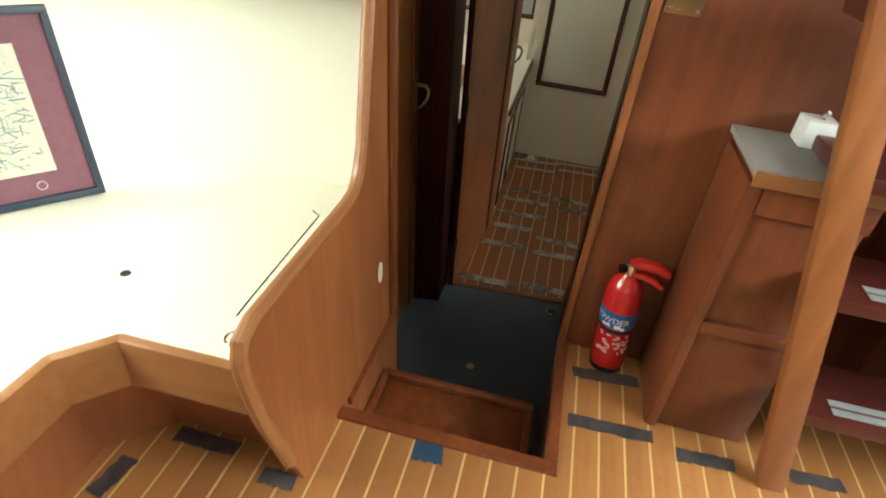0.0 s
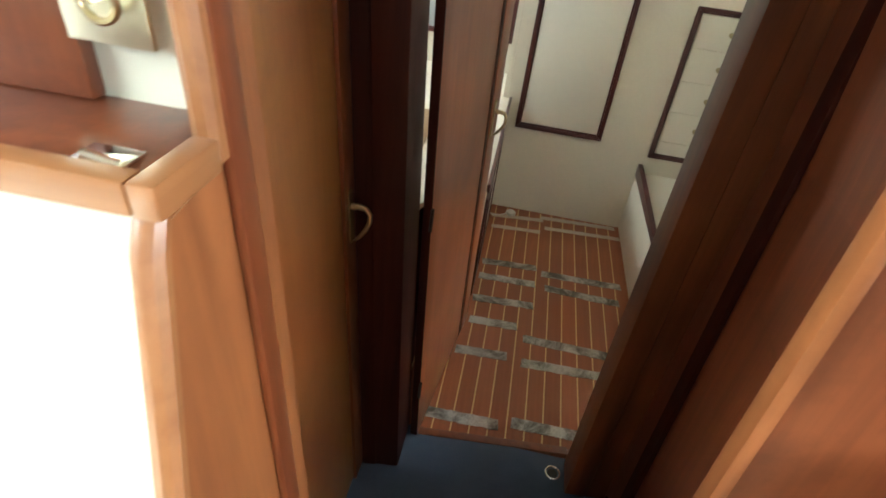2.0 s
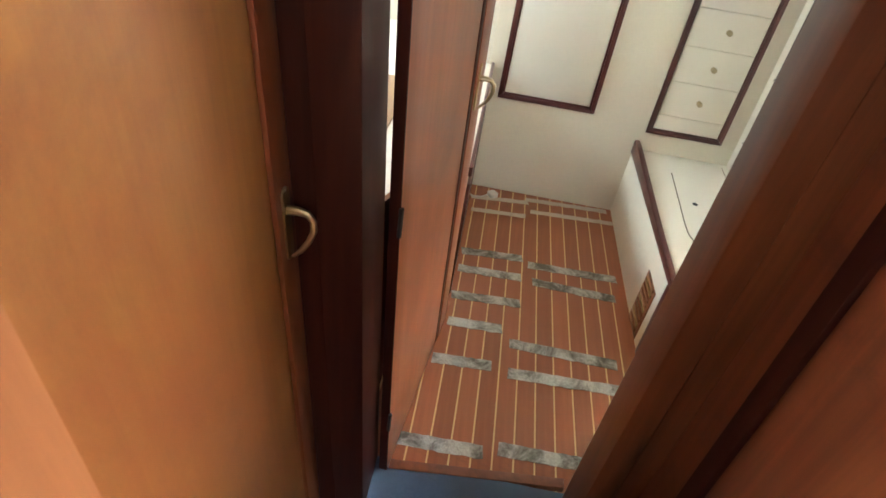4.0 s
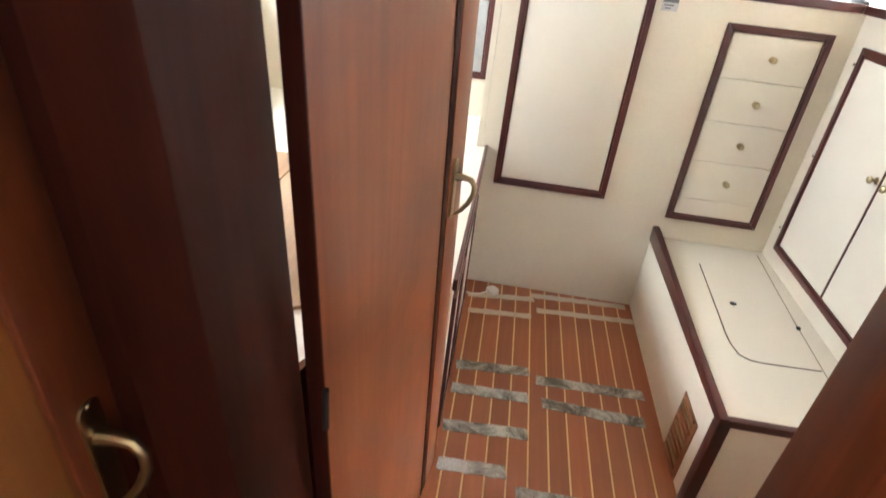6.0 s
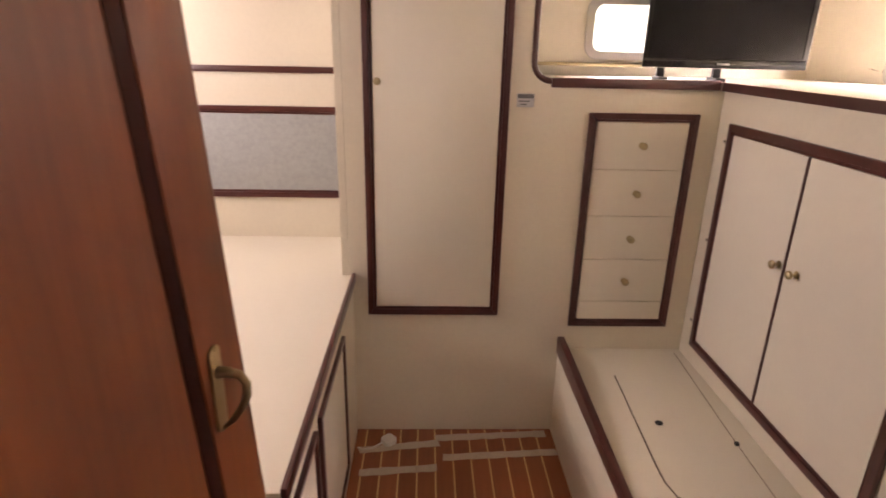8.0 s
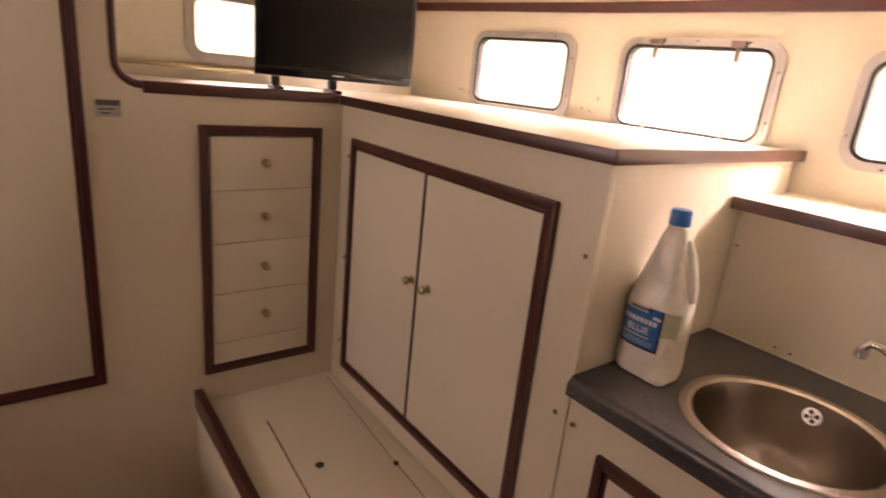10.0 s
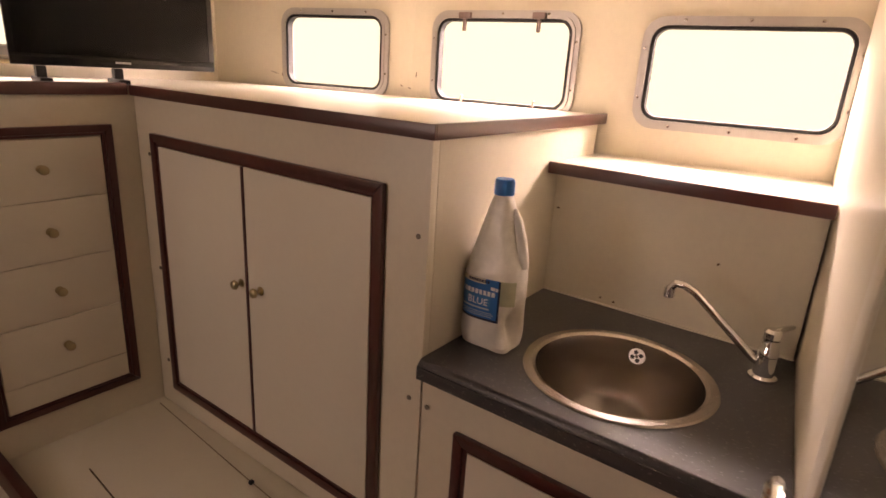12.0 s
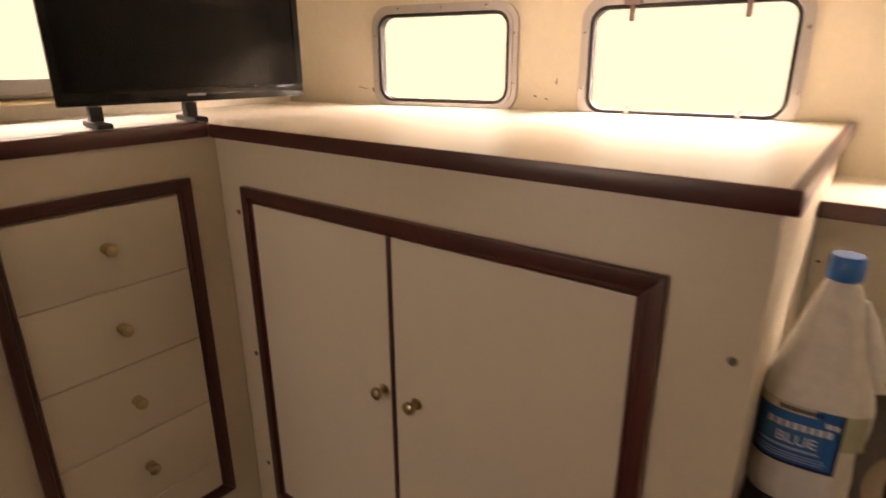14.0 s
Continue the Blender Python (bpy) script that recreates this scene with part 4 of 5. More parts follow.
def counter():
    t = thing("worktop", "dark speckled worktop with a rounded front edge", "worktop", (1.3, 2.65, 0.31))
    hole = [(1.296 + 0.162 * math.cos(radians(a)), 2.638 + 0.162 * math.sin(radians(a))) for a in range(0, 360, 10)]
    bm = bmesh.new()
    outer = [(1.066, 2.314), (1.605, 2.365), (1.605, 2.956), (1.066, 2.956)]
    top = [bm.verts.new((x, y, 0.35)) for x, y in outer] + [bm.verts.new((x, y, 0.35)) for x, y in hole]
    es = [bm.edges.new((top[i], top[(i + 1) % 4])) for i in range(4)]
    es += [bm.edges.new((top[4 + i], top[4 + (i + 1) % 36])) for i in range(36)]
    bmesh.ops.triangle_fill(bm, edges=es, use_beauty=True)
    g = bmesh.ops.extrude_face_region(bm, geom=list(bm.faces))
    bmesh.ops.translate(bm, vec=(0, 0, -0.04), verts=[v for v in g["geom"] if isinstance(v, bmesh.types.BMVert)])
    bmesh.ops.recalc_face_normals(bm, faces=bm.faces)
    front = [e for e in bm.edges if all(abs(v.co.x - 1.066) < 1e-4 for v in e.verts) and all(v.co.z > 0.34 for v in e.verts)]
    bmesh.ops.bevel(bm, geom=front, offset=0.012, segments=4, profile=0.5, affect="EDGES")
    part("board", bm, WORKTOP, t)
    part("front_edge", cube((1.0632, 2.3165, 0.3105), (1.0658, 2.9555, 0.3375), 0.0008), WORKTOP, t, "chipped dark front edge")
    part("joint_bead", cube((1.6, 2.369, 0.3502), (1.6055, 2.9545, 0.354), 0.001), CREAM_DOOR, t, "thin pale sealant bead")
    return t


counter()


def sink():
    cx, cy, z = 1.296, 2.638, 0.35
    t = thing("round_sink", "round brushed steel basin set into the worktop", "sink", (cx, cy, 0.22))
    prof = [(0.0, -0.185), (0.06, -0.184), (0.1, -0.172), (0.13, -0.145), (0.15, -0.095), (0.16, -0.025), (0.164, 0.0), (0.172, 0.005), (0.187, 0.004), (0.19, 0.0008),
            (0.1645, 0.0005), (0.163, -0.025), (0.153, -0.098), (0.132, -0.15), (0.1, -0.177), (0.0, -0.19)]
    part("bowl", moved(lathe(prof, 64), pose(cx, cy, z) @ Matrix.Diagonal((0.975, 0.975, 1, 1))), STEEL, t)
    a = radians(3)
    p = Vector((cx + 0.155 * math.cos(a), cy + 0.155 * math.sin(a), z - 0.03))
    inward = Vector((-math.cos(a), -math.sin(a), 0.25)).normalized()
    m = Matrix.Translation(p) @ inward.to_track_quat("Z", "Y").to_matrix().to_4x4()
    o = part("overflow", moved(lathe([(0.0, 0), (0.018, 0), (0.017, 0.004), (0, 0.004)], 28), m), metal("bright_satin_chrome", (0.9, 0.88, 0.85), 0.35), t, "chrome overflow rose")
    for k in range(4):
        part("slot", moved(lathe([(0, 0), (0.0048, 0), (0.0048, 0.0008), (0, 0.0008)], 12), m @ pose(0, 0, 0.0042) @ pose(0, 0, 0, 0, 0, 90 * k + 20) @ pose(0.0092, 0, 0)), BLACK_MATT, o)
    part("boss", moved(lathe([(0, 0), (0.004, 0), (0.0035, 0.0014), (0, 0.0016)], 12), m @ pose(0, 0, 0.0042)), CHROME, o)
    part("drain", moved(lathe([(0, 0), (0.03, 0), (0.028, 0.003), (0.012, 0.002), (0, 0.001)], 28), pose(cx, cy, z - 0.186)), CHROME, t, "chrome drain")


sink()


def tap():
    x, y, z = 1.473, 2.41, 0.35
    t = thing("swivel_tap", "chrome tap with a long swivel spout", "tap", (x, y, z))
    part("body", moved(lathe([(0, 0), (0.026, 0), (0.026, 0.006), (0.019, 0.01), (0.018, 0.05), (0.0195, 0.052), (0.0195, 0.062), (0.017, 0.066), (0.016, 0.085), (0, 0.087)], 28), pose(x, y, z)), CHROME, t)
    part("lever", moved(join(lathe([(0, 0.0875), (0.015, 0.0875), (0.016, 0.1), (0.011, 0.106), (0, 0.107)], 20), tube([(0, 0, 0.1), (0.02, -0.018, 0.106), (0.034, -0.03, 0.108)], [0.007, 0.006, 0.004], 10)), pose(x, y, z)), CHROME, t, "chrome lever")
    e = Vector((0.0, 0.2, 0))
    pts = [Vector((x, y, z + 0.025)), Vector((x, y, z + 0.025)) + e * 0.12 + Vector((0, 0, 0.012)), Vector((x, y, z + 0.04)) + e * 0.45 + Vector((0, 0, 0.05)), Vector((x, y, z + 0.04)) + e * 0.75 + Vector((0, 0, 0.098)), Vector((x, y, z + 0.04)) + e * 0.86 + Vector((0, 0, 0.108)), Vector((x, y, z + 0.04)) + e * 0.95 + Vector((0, 0, 0.108)), Vector((x, y, z + 0.04)) + e + Vector((0, 0, 0.095)), Vector((x, y, z + 0.04)) + e + Vector((0, 0, 0.082))]
    part("spout", tube(pts, 0.0085, 12), CHROME, t, "chrome spout")
    part("aerator", moved(lathe([(0, 0), (0.011, 0), (0.011, 0.018), (0, 0.018)], 16), Matrix.Translation(pts[-1] - Vector((0, 0, 0.006)))), CHROME, t, "ribbed outlet")


tap()


def bottle():
    cx, cy, z = 1.24, 2.896, 0.35
    t = thing("bottle", "translucent white bottle of blue toilet fluid with a blue cap", "bottle", (cx, cy, z))
    m0 = pose(cx, cy, z, 0, 0, -84) @ Matrix.Diagonal((1.0, 1.0, 0.973, 1.0))
    plastic = plain("milky_plastic", (0.82, 0.8, 0.74), 0.3, Subsurface_Weight=0.25, Subsurface_Radius=(0.02, 0.02, 0.02))
    A, B, Q = 0.063, 0.048, 0.72
    prof = [(0.8, 0.0), (0.96, 0.004), (1.0, 0.014), (1.03, 0.03), (1.02, 0.05), (1.0, 0.065), (1.0, 0.085), (1.0, 0.105), (1.0, 0.13), (1.0, 0.158), (0.94, 0.175), (0.88, 0.19), (0.8, 0.21), (0.715, 0.23), (0.63, 0.25), (0.52, 0.275), (0.42, 0.3), (0.34, 0.315), (0.29, 0.321), (0.28, 0.328)]
    bm = bmesh.new()
    loops = []
    for f, h in prof:
        loops.append([])
        for k in range(56):
            w = 2 * math.pi * k / 56
            c, s = math.cos(w), math.sin(w)
            low = max(0.0, 1 - abs(h - 0.055) / 0.055)
            high = max(0.0, 1 - abs(h - 0.235) / 0.06)
            dent = 0.034 * low * max(0.0, math.cos(w + 0.4)) ** 10 - 0.012 * (h < 0.02) * max(0.0, math.cos(w + 0.95)) ** 12
            dent += 0.005 * high * (max(0.0, math.cos(w + 0.35)) ** 12 + max(0.0, math.cos(w - 0.35)) ** 12)
            dent += 0.005 * max(0.0, 1 - abs(h - 0.205) / 0.045) * max(0.0, math.cos(w + 1.75)) ** 8
            rx = math.copysign(abs(c) ** Q, c)
            ry = math.copysign(abs(s) ** max(Q, 1 - 0.9 * f), s)
            loops[-1].append(bm.verts.new(((A * f - dent) * rx, (max(B * f, 0.018) - dent) * ry, h)))
    for a, b in zip(loops, loops[1:]):
        for k in range(56):
            bm.faces.new((a[k], a[(k + 1) % 56], b[(k + 1) % 56], b[k]))
    bm.faces.new(loops[0][::-1])
    bm.faces.new(loops[-1])
    part("body", moved(bm, m0), plastic, t, "milky white body, dented at the foot")
    grip = [(0.026, 0.0, 0.3), (0.036, 0.0, 0.275), (0.044, 0, 0.245), (0.052, 0, 0.21), (0.057, 0, 0.18)]
    part("grip", moved(tube(grip, [0.005, 0.009, 0.011, 0.012, 0.01], 12), m0), plastic, t, "moulded side grip")
    part("cap", moved(lathe([(0, 0.326), (0.0195, 0.326), (0.0205, 0.33), (0.0198, 0.354), (0.0175, 0.358), (0, 0.358)], 32), m0), plain("blue_cap_plastic", (0.01, 0.19, 0.58), 0.35), t, "blue screw cap")

    def band(h0, h1, d, a0, a1, steps=24):
        b2 = bmesh.new()
        cols = []
        for k in range(steps + 1):
            w = radians(a0 + (a1 - a0) * k / steps)
            c, s = math.cos(w), math.sin(w)
            x, y = (A + d) * math.copysign(abs(c) ** Q, c), (B + d) * math.copysign(abs(s) ** Q, s)
            cols.append((b2.verts.new((x, y, h0)), b2.verts.new((x, y, h1))))
        for p, q in zip(cols, cols[1:]):
            b2.faces.new((p[0], q[0], q[1], p[1]))
        return moved(b2, m0)

    def wrap(x, d):
        """Front of the body at that distance across."""
        return -(B + d) * (1 - min(abs(x) / (A + d), 0.999) ** (2 / Q)) ** (Q / 2)

    navy = plain("navy_label_edge", (0.006, 0.012, 0.05), 0.35)
    label = part("label", band(0.066, 0.158, 0.0006, -178, -68), plain("bright_blue_label", (0.008, 0.15, 0.46), 0.35), t, "blue label")
    part("label_side", band(0.105, 0.158, 0.0006, -68, -30, 10), plain("pale_green_label", (0.5, 0.52, 0.36), 0.4), label, "pale green side of the label")
    part("label_band", band(0.066, 0.071, 0.001, -178, -68), navy, label, "navy lower band")
    part("label_band", band(0.071, 0.158, 0.0011, -72, -68, 4), navy, label, "navy edge")
    part("label_band", band(0.143, 0.158, 0.0011, -178, -158, 6), plain("yellow_corner", (0.55, 0.6, 0.1), 0.4), label, "yellow-green corner")
    part("label_band", band(0.146, 0.158, 0.0011, -156, -90, 10), plain("pale_band", (0.66, 0.62, 0.5), 0.4), label, "pale upper band")
    part("label_band", band(0.098, 0.125, 0.0009, -155, -84, 12), plain("sky_blue_patch", (0.03, 0.2, 0.46), 0.4), label, "lighter blue picture patch")
    white = plain("label_white", (0.82, 0.84, 0.86), 0.4)
    grey = plain("label_grey", (0.4, 0.5, 0.6), 0.4)
    for k, (h, a0, a1) in enumerate(((0.0905, -150, -85), (0.0835, -165, -80), (0.0795, -160, -78), (0.0755, -165, -80))):
        part("label_line", band(h, h + (0.004 if k == 0 else 0.0014), 0.0012, a0, a1), grey, label, "pale small print")

    def laid(bm, d):
        for v in bm.verts:
            v.co = Vector((v.co.x, wrap(v.co.x, d) - v.co.z, v.co.y))
        return moved(bm, m0)

    cu = bpy.data.curves.new("word", "FONT")
    cu.body, cu.size, cu.align_x, cu.extrude = "BLUE", 0.021, "CENTER", 0.0002
    tmp = bpy.data.objects.new("word", cu)
    me = bpy.data.meshes.new_from_object(tmp)
    b3 = bmesh.new()
    b3.from_mesh(me)
    bpy.data.objects.remove(tmp)
    bmesh.ops.translate(b3, vec=(-0.016, 0.1, 0), verts=b3.verts)
    part("word", laid(b3, 0.0014), white, label, "white lettering", False)
    # brand lettering as plain bars
    part("label_bar", laid(join(*(cube((-0.05 + 0.0092 * k, 0.122, 0), (-0.0434 + 0.0092 * k, 0.132, 0.0003)) for k in range(8))), 0.0012), white, label, "white brand lettering as bars")["kind"] = "stuff"
    part("label_bar", laid(join(*(cube((-0.04 + 0.0062 * k, 0.149, 0), (-0.0355 + 0.0062 * k, 0.155, 0.0003)) for k in range(8))), 0.0014), navy, label, "dark brand lettering as bars")["kind"] = "stuff"
    part("label_bar", laid(join(cube((0.012, 0.136, 0), (0.021, 0.143, 0.0003)), cube((0.022, 0.135, 0), (0.027, 0.142, 0.0003))), 0.0012), white, label, "white emblem")["kind"] = "stuff"


bottle()


def splashback_shelf():
    t = thing("splashback_shelf", "cream splashback topped by a narrow shelf with red-brown edge", "shelf", (1.7, 2.65, 0.35))
    part("splashback", slab([(1.606, 2.37), (1.625, 2.37), (1.625, 2.956), (1.606, 2.956)], "z", 0.1, 0.67), CREAM, t, "cream splashback")
    part("top", slab([(1.557, 2.366), (hull_x(2.37) - 0.001, 2.39), (hull_x(2.956) - 0.001, 2.956), (1.557, 2.956)], "z", 0.671, 0.693), CREAM_DOOR, t, "cream shelf top")
    part("edge", cube((1.547, 2.363, 0.668), (1.5565, 2.956, 0.697), 0.003), TRIM_Y, t, "red-brown edge")


splashback_shelf()


def splash_mark(y, z, seed):
    """A speck of old sealant on the splashback."""
    rnd = random.Random(seed)
    t = thing("sealant_speck", "small dark speck of old sealant on the splashback", "speck", (1.605, y, z), "sealant specks")
    out = [(y + 0.004 * math.cos(radians(a)) * rnd.uniform(0.5, 1.2), z + 0.003 * math.sin(radians(a)) * rnd.uniform(0.5, 1.2)) for a in range(0, 360, 40)]
    part("speck", slab(out, "x", 1.6048, 1.6062), SPECK, t)


SPECK = plain("dark_sealant", (0.16, 0.1, 0.05), 0.7)
for k, (y, z) in enumerate(((2.943, 0.575), (2.8, 0.368), (2.765, 0.366), (2.42, 0.37), (2.55, 0.52))):
    splash_mark(y, z, k)


def sink_unit():
    t = thing("sink_cabinet", "cream cabinet under the worktop with a red-brown framed door", "cabinet", (1.2, 2.65, FLOOR_C))
    x = 1.087
    part("face", slab([(x, 2.32), (x + 0.02, 2.32), (x + 0.02, 2.956), (x, 2.956)], "z", FLOOR_C, 0.309), CREAM, t, "cream painted face")
    m = Matrix.Translation((x - 0.0005, 0, 0)) @ TO_PORT
    trim_frame(t, m, -2.866, -2.38, -0.4, 0.221, 0.032)
    d = part("door", moved(cube((-2.833, -0.367, 0), (-2.413, 0.188, 0.009), 0.002), m), CREAM_DOOR, t, "cream door")
    knob(d, m @ pose(-2.46, 0.05, 0.009))


sink_unit()


def cabin_window(y, z, w, h, hinged):
    t = thing("cabin_window", "aluminium framed cabin window" + (" with hinges and catches" if hinged else ""), "window", (hull_x(y), y, z - h / 2), "cabin windows")
    m = hull_basis(y)
    part("frame", moved(ring(rounded(w, h, 0.055, 6, 0, z), rounded(w - 0.042, h - 0.042, 0.042, 6, 0, z), -0.012, 0.006), m), ALUMINIUM, t, "satin aluminium frame")
    part("lip", moved(ring(rounded(w - 0.026, h - 0.026, 0.048, 6, 0, z), rounded(w - 0.043, h - 0.043, 0.042, 6, 0, z), -0.017, -0.012), m), ALUMINIUM, t, "raised inner lip")
    part("seal", moved(ring(rounded(w - 0.045, h - 0.045, 0.04, 6, 0, z), rounded(w - 0.062, h - 0.062, 0.033, 6, 0, z), -0.014, 0.012), m), BLACK_MATT, t, "black rubber seal")
    glass = part("pane", moved(slab(rounded(w - 0.047, h - 0.047, 0.038, 6, 0, z), "z", 0.008, 0.011), m), GLASS, t, "clear pane")
    glass.visible_shadow = False
    for px, pz in [(sx * (w / 2 - 0.0095), z + k * h * 0.22) for sx in (-1, 1) for k in (-1, 1)] + [(k * w * 0.3, z + sz * (h / 2 - 0.0095)) for sz in (-1, 1) for k in (-1, 0, 1)]:
        part("screw", moved(lathe([(0, 0), (0.0042, 0), (0.0035, 0.0015), (0, 0.0018)], 10), m @ pose(px, pz, -0.012, 180)), STEEL, t)
    if hinged:
        for u in (-0.12, 0.12):
            part("hinge", moved(join(cube((u - 0.02, z + h / 2 - 0.024, -0.03), (u + 0.02, z + h / 2 - 0.006, -0.0125), 0.004), cube((u - 0.006, z + h / 2 - 0.06, -0.026), (u + 0.006, z + h / 2 - 0.024, -0.018), 0.003)), m), HINGE, t, "brown hinge")
            part("catch", moved(join(tube([(u, z - h / 2 + 0.02, -0.018), (u - 0.008, z - h / 2 + 0.026, -0.03), (u - 0.012, z - h / 2 + 0.045, -0.032)], 0.004, 8), cube((u - 0.012, z - h / 2 + 0.008, -0.024), (u + 0.012, z - h / 2 + 0.022, -0.0175), 0.003)), m), HINGE, t, "window catch")


GLASS, gt, gp = shader("window_glass")
gp.inputs["Transmission Weight"].default_value = 1
gp.inputs["Roughness"].default_value = 0.0
gp.inputs["IOR"].default_value = 1.02
gp.inputs["Base Color"].default_value = (0.97, 1, 0.98, 1)
HINGE = metal("brown_hinge_metal", (0.3, 0.22, 0.2), 0.35)
for k, w in enumerate(WINDOWS):
    cabin_window(*w, k == 1)


def paint_chip(y, z, w, h, turn, seed):
    """A flake of missing paint on the hull side."""
    rnd = random.Random(seed)
    t = thing("paint_chip", "small brown chip in the cream paint", "chip", (hull_x(y), y, z), "paint chips")
    out = [(w * math.cos(radians(a)) * rnd.uniform(0.6, 1.1), h * math.sin(radians(a)) * rnd.uniform(0.6, 1.1)) for a in range(0, 360, 30)]
    part("flake", moved(slab(out, "z", -0.0012, 0.0002), hull_basis(y) @ pose(0, z, 0, 0, 0, turn)), CHIP, t)


CHIP = plain("bare_brown_ply", (0.2, 0.12, 0.06), 0.7)
for k, row in enumerate(((4.13, 0.842, 0.008, 0.005, 60), (4.17, 0.848, 0.022, 0.0012, 12), (3.585, 0.872, 0.002, 0.011, 5), (3.64, 0.835, 0.006, 0.002, 30), (3.61, 0.828, 0.007, 0.0018, 20), (3.0, 0.75, 0.0025, 0.009, 0))):
    paint_chip(*row, k)


def recess_window():
    t = thing("recess_window", "small framed window at the back of the recess", "window", (0.88, 4.45, 0.86))
    m = Matrix.Translation((0.935, 4.449, 0.975)) @ Matrix(((1, 0, 0, 0), (0, 0, 1, 0), (0, 1, 0, 0), (0, 0, 0, 1)))
    part("frame", moved(ring(rounded(0.44, 0.23, 0.055), rounded(0.38, 0.17, 0.036), -0.014, 0.0), m), ALUMINIUM, t, "satin aluminium frame")
    g = part("pane", moved(slab(rounded(0.4, 0.19, 0.04), "z", 0.01, 0.013), m), GLASS, t, "clear pane")
    g.visible_shadow = False
    part("rail", cube((0.43, 4.42, 0.835), (0.95, 4.432, 0.85), 0.004), BRASS, t, "thin brass rail")


recess_window()


def port_berth():
    t = thing("port_bench", "cream bench with a red-brown edge and framed panels", "bench", (-0.8, 3.6, FLOOR_C))
    x = -0.158
    part("face", cube((x - 0.02, 2.95, FLOOR_C), (x, FAR - 0.0005, 0.088), 0.001), CREAM, t, "cream face panel")
    part("top", slab([(-1.459, 2.3), (-0.45, 2.5), (-0.3, 2.95), (x - 0.002, 2.95), (x - 0.002, FAR - 0.0005), (-0.1965, FAR - 0.0005), (-0.1965, 4.449), (-1.459, 4.449)], "z", 0.09, 0.112), CREAM_DOOR, t, "cream bench top")
    part("edge", cube((x - 0.0015, 2.95, 0.086), (x + 0.012, FAR - 0.001, 0.122), 0.004), TRIM_Y, t, "red-brown edge")
    m = Matrix.Translation((x + 0.0003, 0, 0)) @ Matrix(((0, 0, 1, 0), (1, 0, 0, 0), (0, 1, 0, 0), (0, 0, 0, 1)))
    for a, b in ((3.0, 3.24), (3.29, 3.71)):
        trim_frame(t, m, a, b, -0.47, 0.03, 0.025, 0.012)
        part("panel", moved(cube((a + 0.026, -0.444, 0), (b - 0.026, 0.004, 0.006), 0.001), m), CREAM_DOOR, t, "cream panel")


port_berth()


def niche():
    t = thing("wall_locker", "cream wall locker with a grey pane framed in red-brown", "locker", (-0.6, 4.44, 0.288))
    m = Matrix.Translation((0, 4.4495, 0)) @ TO_FORE
    trim_frame(t, m, -0.95, -0.213, 0.288, 0.66, 0.03)
    part("pane", moved(cube((-0.919, 0.319, 0), (-0.244, 0.629, 0.006), 0.001), m), plain("grey_pane", (0.4, 0.42, 0.42), 0.15), t, "grey glazed pane")
    part("rail", moved(cube((-0.95, 0.788, 0), (-0.197, 0.812, 0.016), 0.003), m), TRIM_X, t, "red-brown rail")


niche()


def mirror():
    t = thing("wall_mirror", "mirror with a white edge on the cream bulkhead", "mirror", (0.75, 2.28, 0.36))
    a = math.atan(0.097)
    m = Matrix.Translation((0.3, 2.2358, 0)) @ Matrix.Rotation(a, 4, "Z") @ Matrix(((1, 0, 0, 0), (0, 0, 1, 0), (0, 1, 0, 0), (0, 0, 0, 1)))
    glass, gt2, gp2 = shader("mirror_glass")
    gp2.inputs["Metallic"].default_value = 1
    gp2.inputs["Roughness"].default_value = 0.02
    gp2.inputs["Base Color"].default_value = (0.75, 0.76, 0.74, 1)
    part("glass", moved(cube((0.12, 0.36, 0.0), (0.66, 1.1, 0.005), 0.0), m), glass, t, "mirror glass")
    part("edge", moved(cube((0.6605, 0.35, 0.0), (0.72, 1.1, 0.008), 0.003), m), CREAM_DOOR, t, "white edge strip")
    t2 = thing("towel_ring", "chrome rounded-square towel ring", "towel ring", (0.62, 2.27, 0.6))
    pts = [(x, y, 0.06) for x, y in rounded(0.17, 0.14, 0.045, 5, 0.45, 0.5)]
    part("ring", moved(tube(pts, 0.006, 8, True), m), CHROME, t2)
    part("bracket", moved(join(cube((0.435, 0.555, 0.0055), (0.465, 0.585, 0.012), 0.002), tube([(0.45, 0.57, 0.01), (0.45, 0.57, 0.06)], 0.007, 10)), m), CHROME, t2)


mirror()


def plug():
    t = thing("plug", "white three-pin plug and flex on the floor", "plug", (-0.02, 3.93, FLOOR_C))
    wp = plain("white_plug_plastic", (0.78, 0.77, 0.74), 0.4)
    part("body", moved(slab(rounded(0.05, 0.05, 0.014), "z", 0, 0.022, 0.004), pose(-0.03, 3.93, FLOOR_C, 0, 0, 40)), wp, t)
    part("flex", tube([(-0.05, 3.92, FLOOR_C + 0.01), (-0.09, 3.89, FLOOR_C + 0.006), (-0.13, 3.88, FLOOR_C + 0.006), (-0.144, 3.895, FLOOR_C + 0.006)], 0.004, 8), wp, t, "white flex")


plug()


def carpet_stud():
    t = thing("carpet_stud", "dull brass stud let into the carpet", "stud", (-0.042, 1.75, LANDING))
    part("cup", moved(lathe([(0, 0), (0.016, 0), (0.015, 0.003), (0.009, 0.003), (0.008, 0.0015), (0, 0.0015)], 24), pose(-0.042, 1.75, LANDING)), BRASS, t)


carpet_stud()


